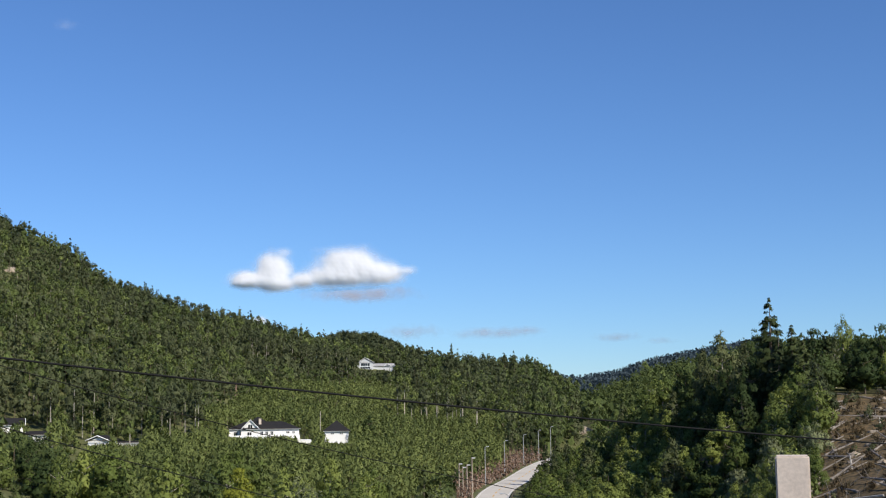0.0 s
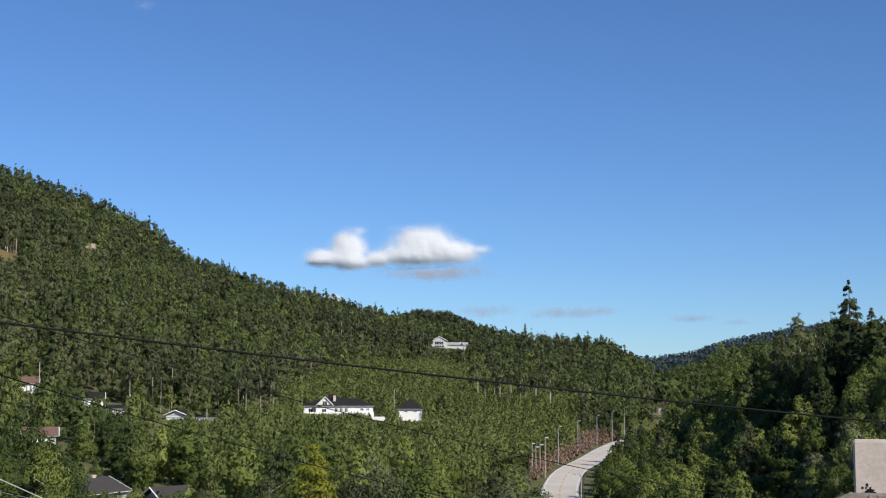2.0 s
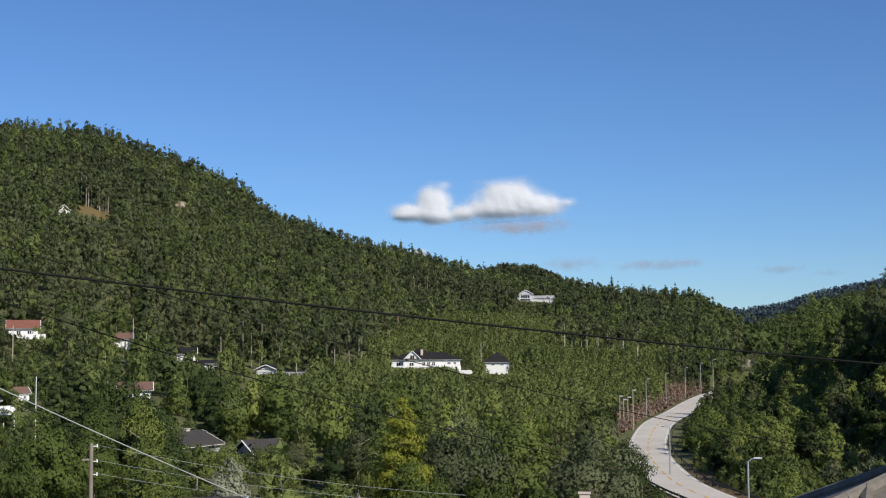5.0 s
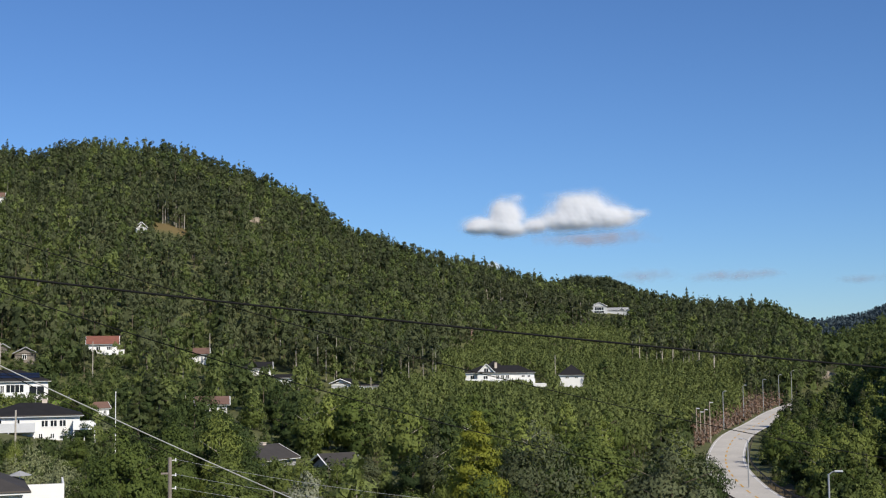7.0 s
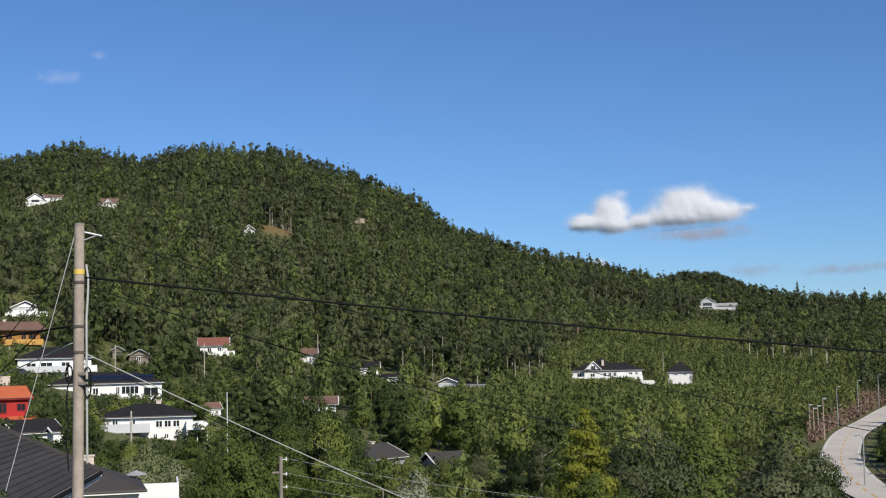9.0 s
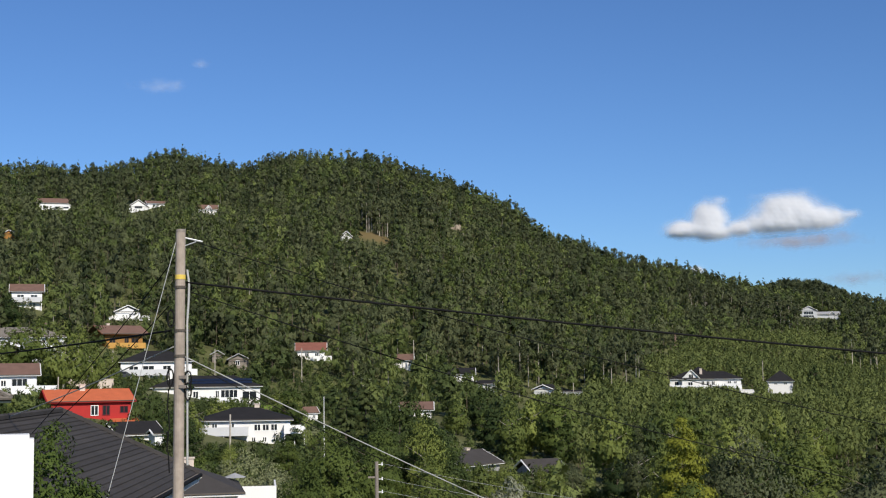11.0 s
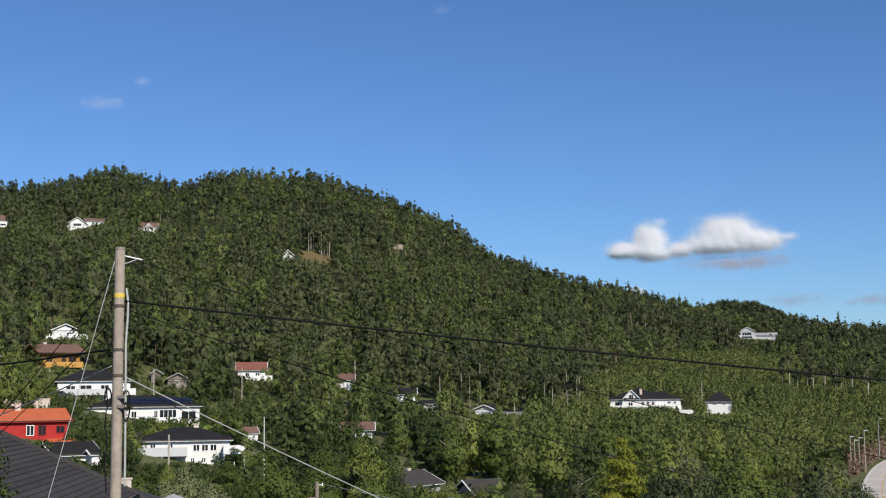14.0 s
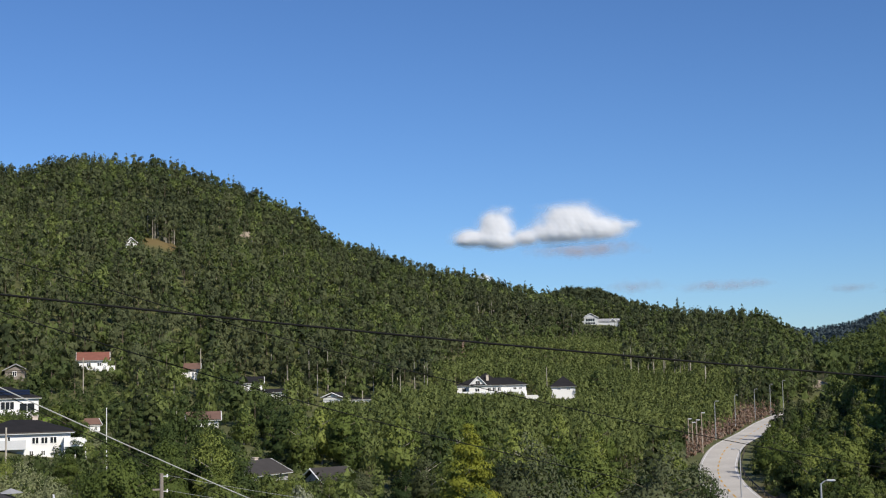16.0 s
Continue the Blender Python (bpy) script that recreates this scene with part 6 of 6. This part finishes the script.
        if r < 190 and az < -8.0:
            kind = rng.choice(("birch", "willow", "birch", "oak"))
            h = rng.uniform(3.2, 5.5)
        put_tree(kind, az, r, min(h, cap), rng.uniform(0.95, 1.25), rng.randrange(3))
    g, p = scatter(-22, -8.5, 96, 236, 2.7, 64, lambda a, r: (a < -13.5) | (r < 140))
    keep = nrng.uniform(0, 1, len(p)) < np.where((g[:, 0] < -15.5) & (g[:, 1] > 120), 0.16, 0.85)
    plant("clearing_brush", "pine", g[keep], p[keep], nrng.uniform(0.3, 0.9, keep.sum()), bush, "sparse olive brush and saplings on the felled slope", "bark", 74, 2.2)
    g, p = scatter(-21, -14.8, 98, 238, 2.8, 79)
    slash = [wood_template("bush", 46, k, 0.9, 2.6, 0.26) for k in (44, 45)]
    keep = nrng.uniform(0, 1, len(p)) < 0.75
    plant("felled_branches", "slash", g[keep], p[keep], nrng.uniform(0.5, 1.3, keep.sum()), slash, "dry brown branches strewn over the felled slope", "bark", 79, 0.9)
    g, p = scatter(-15.5, -5.5, 105, 205, 2.9, 69, None, 6.5)
    plant("knoll_foot_brush", "birch", g, p, nrng.uniform(0.7, 1.6, len(p)), bush, "leafy green brush at the foot of the knoll", "bark", 78, 2.2)
    crowned("spruce", 27.7, 312, 2.25, 0.42, 1, "narrow bright green columnar conifer in a garden")
    # dead brush on the bank above the road
    g, p = scatter(-4.4, -0.5, 272, 430, 1.7, 65, None, 5.2)
    d = np.min([np.hypot(p[:, 0] - x, p[:, 1] - y) for x, y in ROAD_LINE[::3]], axis=0)
    left = p[:, 0] < np.interp(p[:, 1], ROAD_LINE[:, 1], ROAD_LINE[:, 0])
    ok = (d < 13) & left
    twig = [wood_template("spruce", 40, k, 3.6, 1.7, 0.30) for k in (51, 52)]
    build_wood("dead_roadside_brush", "dead", p[ok], nrng.uniform(0.5, 1.1, ok.sum()), twig, "dry pinkish brown brush on the roadside bank", "pale_bark", 75)


# ---------------------------------------------------------------- clouds
def cloud_material(name, colour):
    m = bpy.data.materials.new(name)
    m.use_nodes = True
    n, l = m.node_tree.nodes, m.node_tree.links
    n.remove(n["Principled BSDF"])
    at_, co, tex = n.new("ShaderNodeAttribute"), n.new("ShaderNodeTexCoord"), n.new("ShaderNodeTexNoise")
    at_.attribute_name = "thickness"
    tex.inputs["Scale"].default_value, tex.inputs["Detail"].default_value, tex.inputs["Roughness"].default_value = 0.03, 7, 0.6
    l.new(co.outputs["Object"], tex.inputs["Vector"])
    a = n.new("ShaderNodeMath")
    a.operation = "MULTIPLY_ADD"
    l.new(tex.outputs[0], a.inputs[0])
    a.inputs[1].default_value = 0.24
    b = n.new("ShaderNodeMath")
    b.operation, b.inputs[1].default_value = "SUBTRACT", 0.12
    l.new(at_.outputs["Fac"], b.inputs[0]), l.new(b.outputs[0], a.inputs[2])
    mr = n.new("ShaderNodeMapRange")
    mr.interpolation_type = "SMOOTHSTEP"
    mr.inputs[1].default_value, mr.inputs[2].default_value = 0.10, 0.66
    l.new(a.outputs[0], mr.inputs[0])
    lit, thru, add, clear, mix = n.new("ShaderNodeBsdfDiffuse"), n.new("ShaderNodeBsdfTranslucent"), n.new("ShaderNodeMixShader"), n.new("ShaderNodeBsdfTransparent"), n.new("ShaderNodeMixShader")
    lit.inputs[0].default_value = thru.inputs[0].default_value = (*colour, 1)
    add.inputs[0].default_value = 0.4
    l.new(lit.outputs[0], add.inputs[1]), l.new(thru.outputs[0], add.inputs[2])
    l.new(mr.outputs[0], mix.inputs[0]), l.new(clear.outputs[0], mix.inputs[1]), l.new(add.outputs[0], mix.inputs[2])
    l.new(mix.outputs[0], n["Material Output"].inputs[0])
    return m


CLOUD = cloud_material("cloud", (0.9, 0.9, 0.92))
# same cloud with a mauve-grey colour that stands in for weaker light on the wisps
THIN_CLOUD = cloud_material("thin_cloud", (0.50, 0.47, 0.52))


def cloud(label, az, el, blobs, dist=3600.0, bulge=24.0, seed=0, mat=None):
    """A billowing far cloud: puffs are (bearing and height offset in degrees, radii in degrees, density)."""
    a0, a1 = min(b[0] - 2.2 * b[2] for b in blobs), max(b[0] + 2.2 * b[2] for b in blobs)
    e0, e1 = min(b[1] - 2.2 * b[3] for b in blobs), max(b[1] + 2.2 * b[3] for b in blobs)
    nx, ny = max(20, int((a1 - a0) / 0.05)), max(12, int((e1 - e0) / 0.05))
    A, E = np.meshgrid(np.linspace(a0, a1, nx), np.linspace(e0, e1, ny))
    rough = sum(rolling(A, E, s, seed + k) * w for k, (s, w) in enumerate(((1.5, 0.30), (0.6, 0.14), (0.28, 0.05))))
    d, thick = np.zeros_like(A), np.zeros_like(A)
    for ca, ce, ra, re, w in blobs:
        re = re * 1.12
        q = ((A - ca) / ra) ** 2 + ((E - ce) / np.where(E < ce, re * 0.85, re)) ** 2
        d = d + (w * np.exp(-q * 0.9)) ** 5
        thick = thick + (w * np.exp(-q * 0.8)) ** 2
    d, thick = np.minimum(d, 1.6) ** 0.2, np.minimum(thick, 3.0) ** 0.5
    d = d * (1 + rough * 0.55)
    unit = dist * radians(1.0)
    v = np.stack([-A * unit, -(thick * bulge + rough * bulge * 0.22 * thick), E * unit], -1).reshape(-1, 3)
    i, j = np.meshgrid(np.arange(ny - 1), np.arange(nx - 1), indexing="ij")
    f = np.stack([i * nx + j, i * nx + j + 1, (i + 1) * nx + j + 1, (i + 1) * nx + j], -1).reshape(-1, 4)
    dd = d.ravel()
    f = f[(dd[f] > 0.03).any(1)]
    me = mesh_of("cloud", v, f, 4, [mat or CLOUD])
    me.attributes.new("thickness", "FLOAT", "POINT").data.foreach_set("value", dd.astype(np.float32))
    me.shade_smooth()
    ob = new("cloud", me)
    ob.matrix_world = Matrix.Translation(at(az, el, dist)) @ pose(0, 0, 0, 0, 0, az)
    return tagged(ob, label, "cloud", "clouds", "stuff")


def build_clouds():
    cloud("white cumulus cloud with a grey flat base", 4.6, 5.88, [(2.75, 0.22, 0.72, 0.66, 1.0), (3.75, -0.16, 0.85, 0.36, 0.92), (2.7, -0.32, 1.0, 0.34, 0.92), (1.4, -0.2, 0.6, 0.34, 0.82), (-0.55, 0.42, 1.3, 0.66, 1.0), (-1.75, 0.14, 1.1, 0.45, 0.92), (0.45, 0.0, 0.85, 0.46, 0.9), (-0.7, -0.12, 1.7, 0.34, 0.8), (-3.0, 0.25, 0.7, 0.24, 0.42), (2.3, 1.05, 0.5, 0.26, 0.32), (0.5, 1.15, 0.8, 0.22, 0.24), (4.2, -0.3, 0.5, 0.2, 0.6)], seed=3)
    cloud("thin grey shred of cloud under the cumulus", 3.6, 5.1, [(0, 0, 2.5, 0.36, 0.46), (-1.4, 0.15, 1.2, 0.25, 0.34)], bulge=6, seed=16, mat=THIN_CLOUD)
    cloud("thin grey wisp of cloud low over the ridge", -1.0, 3.35, [(2.2, 0.1, 1.7, 0.36, 0.33), (-1.0, 0.0, 1.7, 0.28, 0.36), (-2.6, 0.1, 1.3, 0.24, 0.30)], bulge=6, seed=11, mat=THIN_CLOUD)
    cloud("thin grey wisp of cloud low over the far hills", -7.6, 3.1, [(0, 0, 1.2, 0.22, 0.30), (-1.8, -0.2, 0.9, 0.18, 0.26)], bulge=6, seed=12, mat=THIN_CLOUD)
    cloud("faint white wisp high over the hill", 31.2, 12.1, [(0, 0, 1.6, 0.40, 0.23), (-1.8, 1.05, 0.6, 0.30, 0.19)], bulge=8, seed=13)
    cloud("faint white wisp of cloud in the blue sky", 16.4, 16.3, [(0, 0, 0.75, 0.34, 0.20)], bulge=8, seed=14)
    cloud("small white cloud behind the ridge", 8.0, 3.95, [(0, 0, 0.42, 0.22, 0.6)], bulge=20, seed=15)


build_clouds()
build_woods()
build_valley_trees()
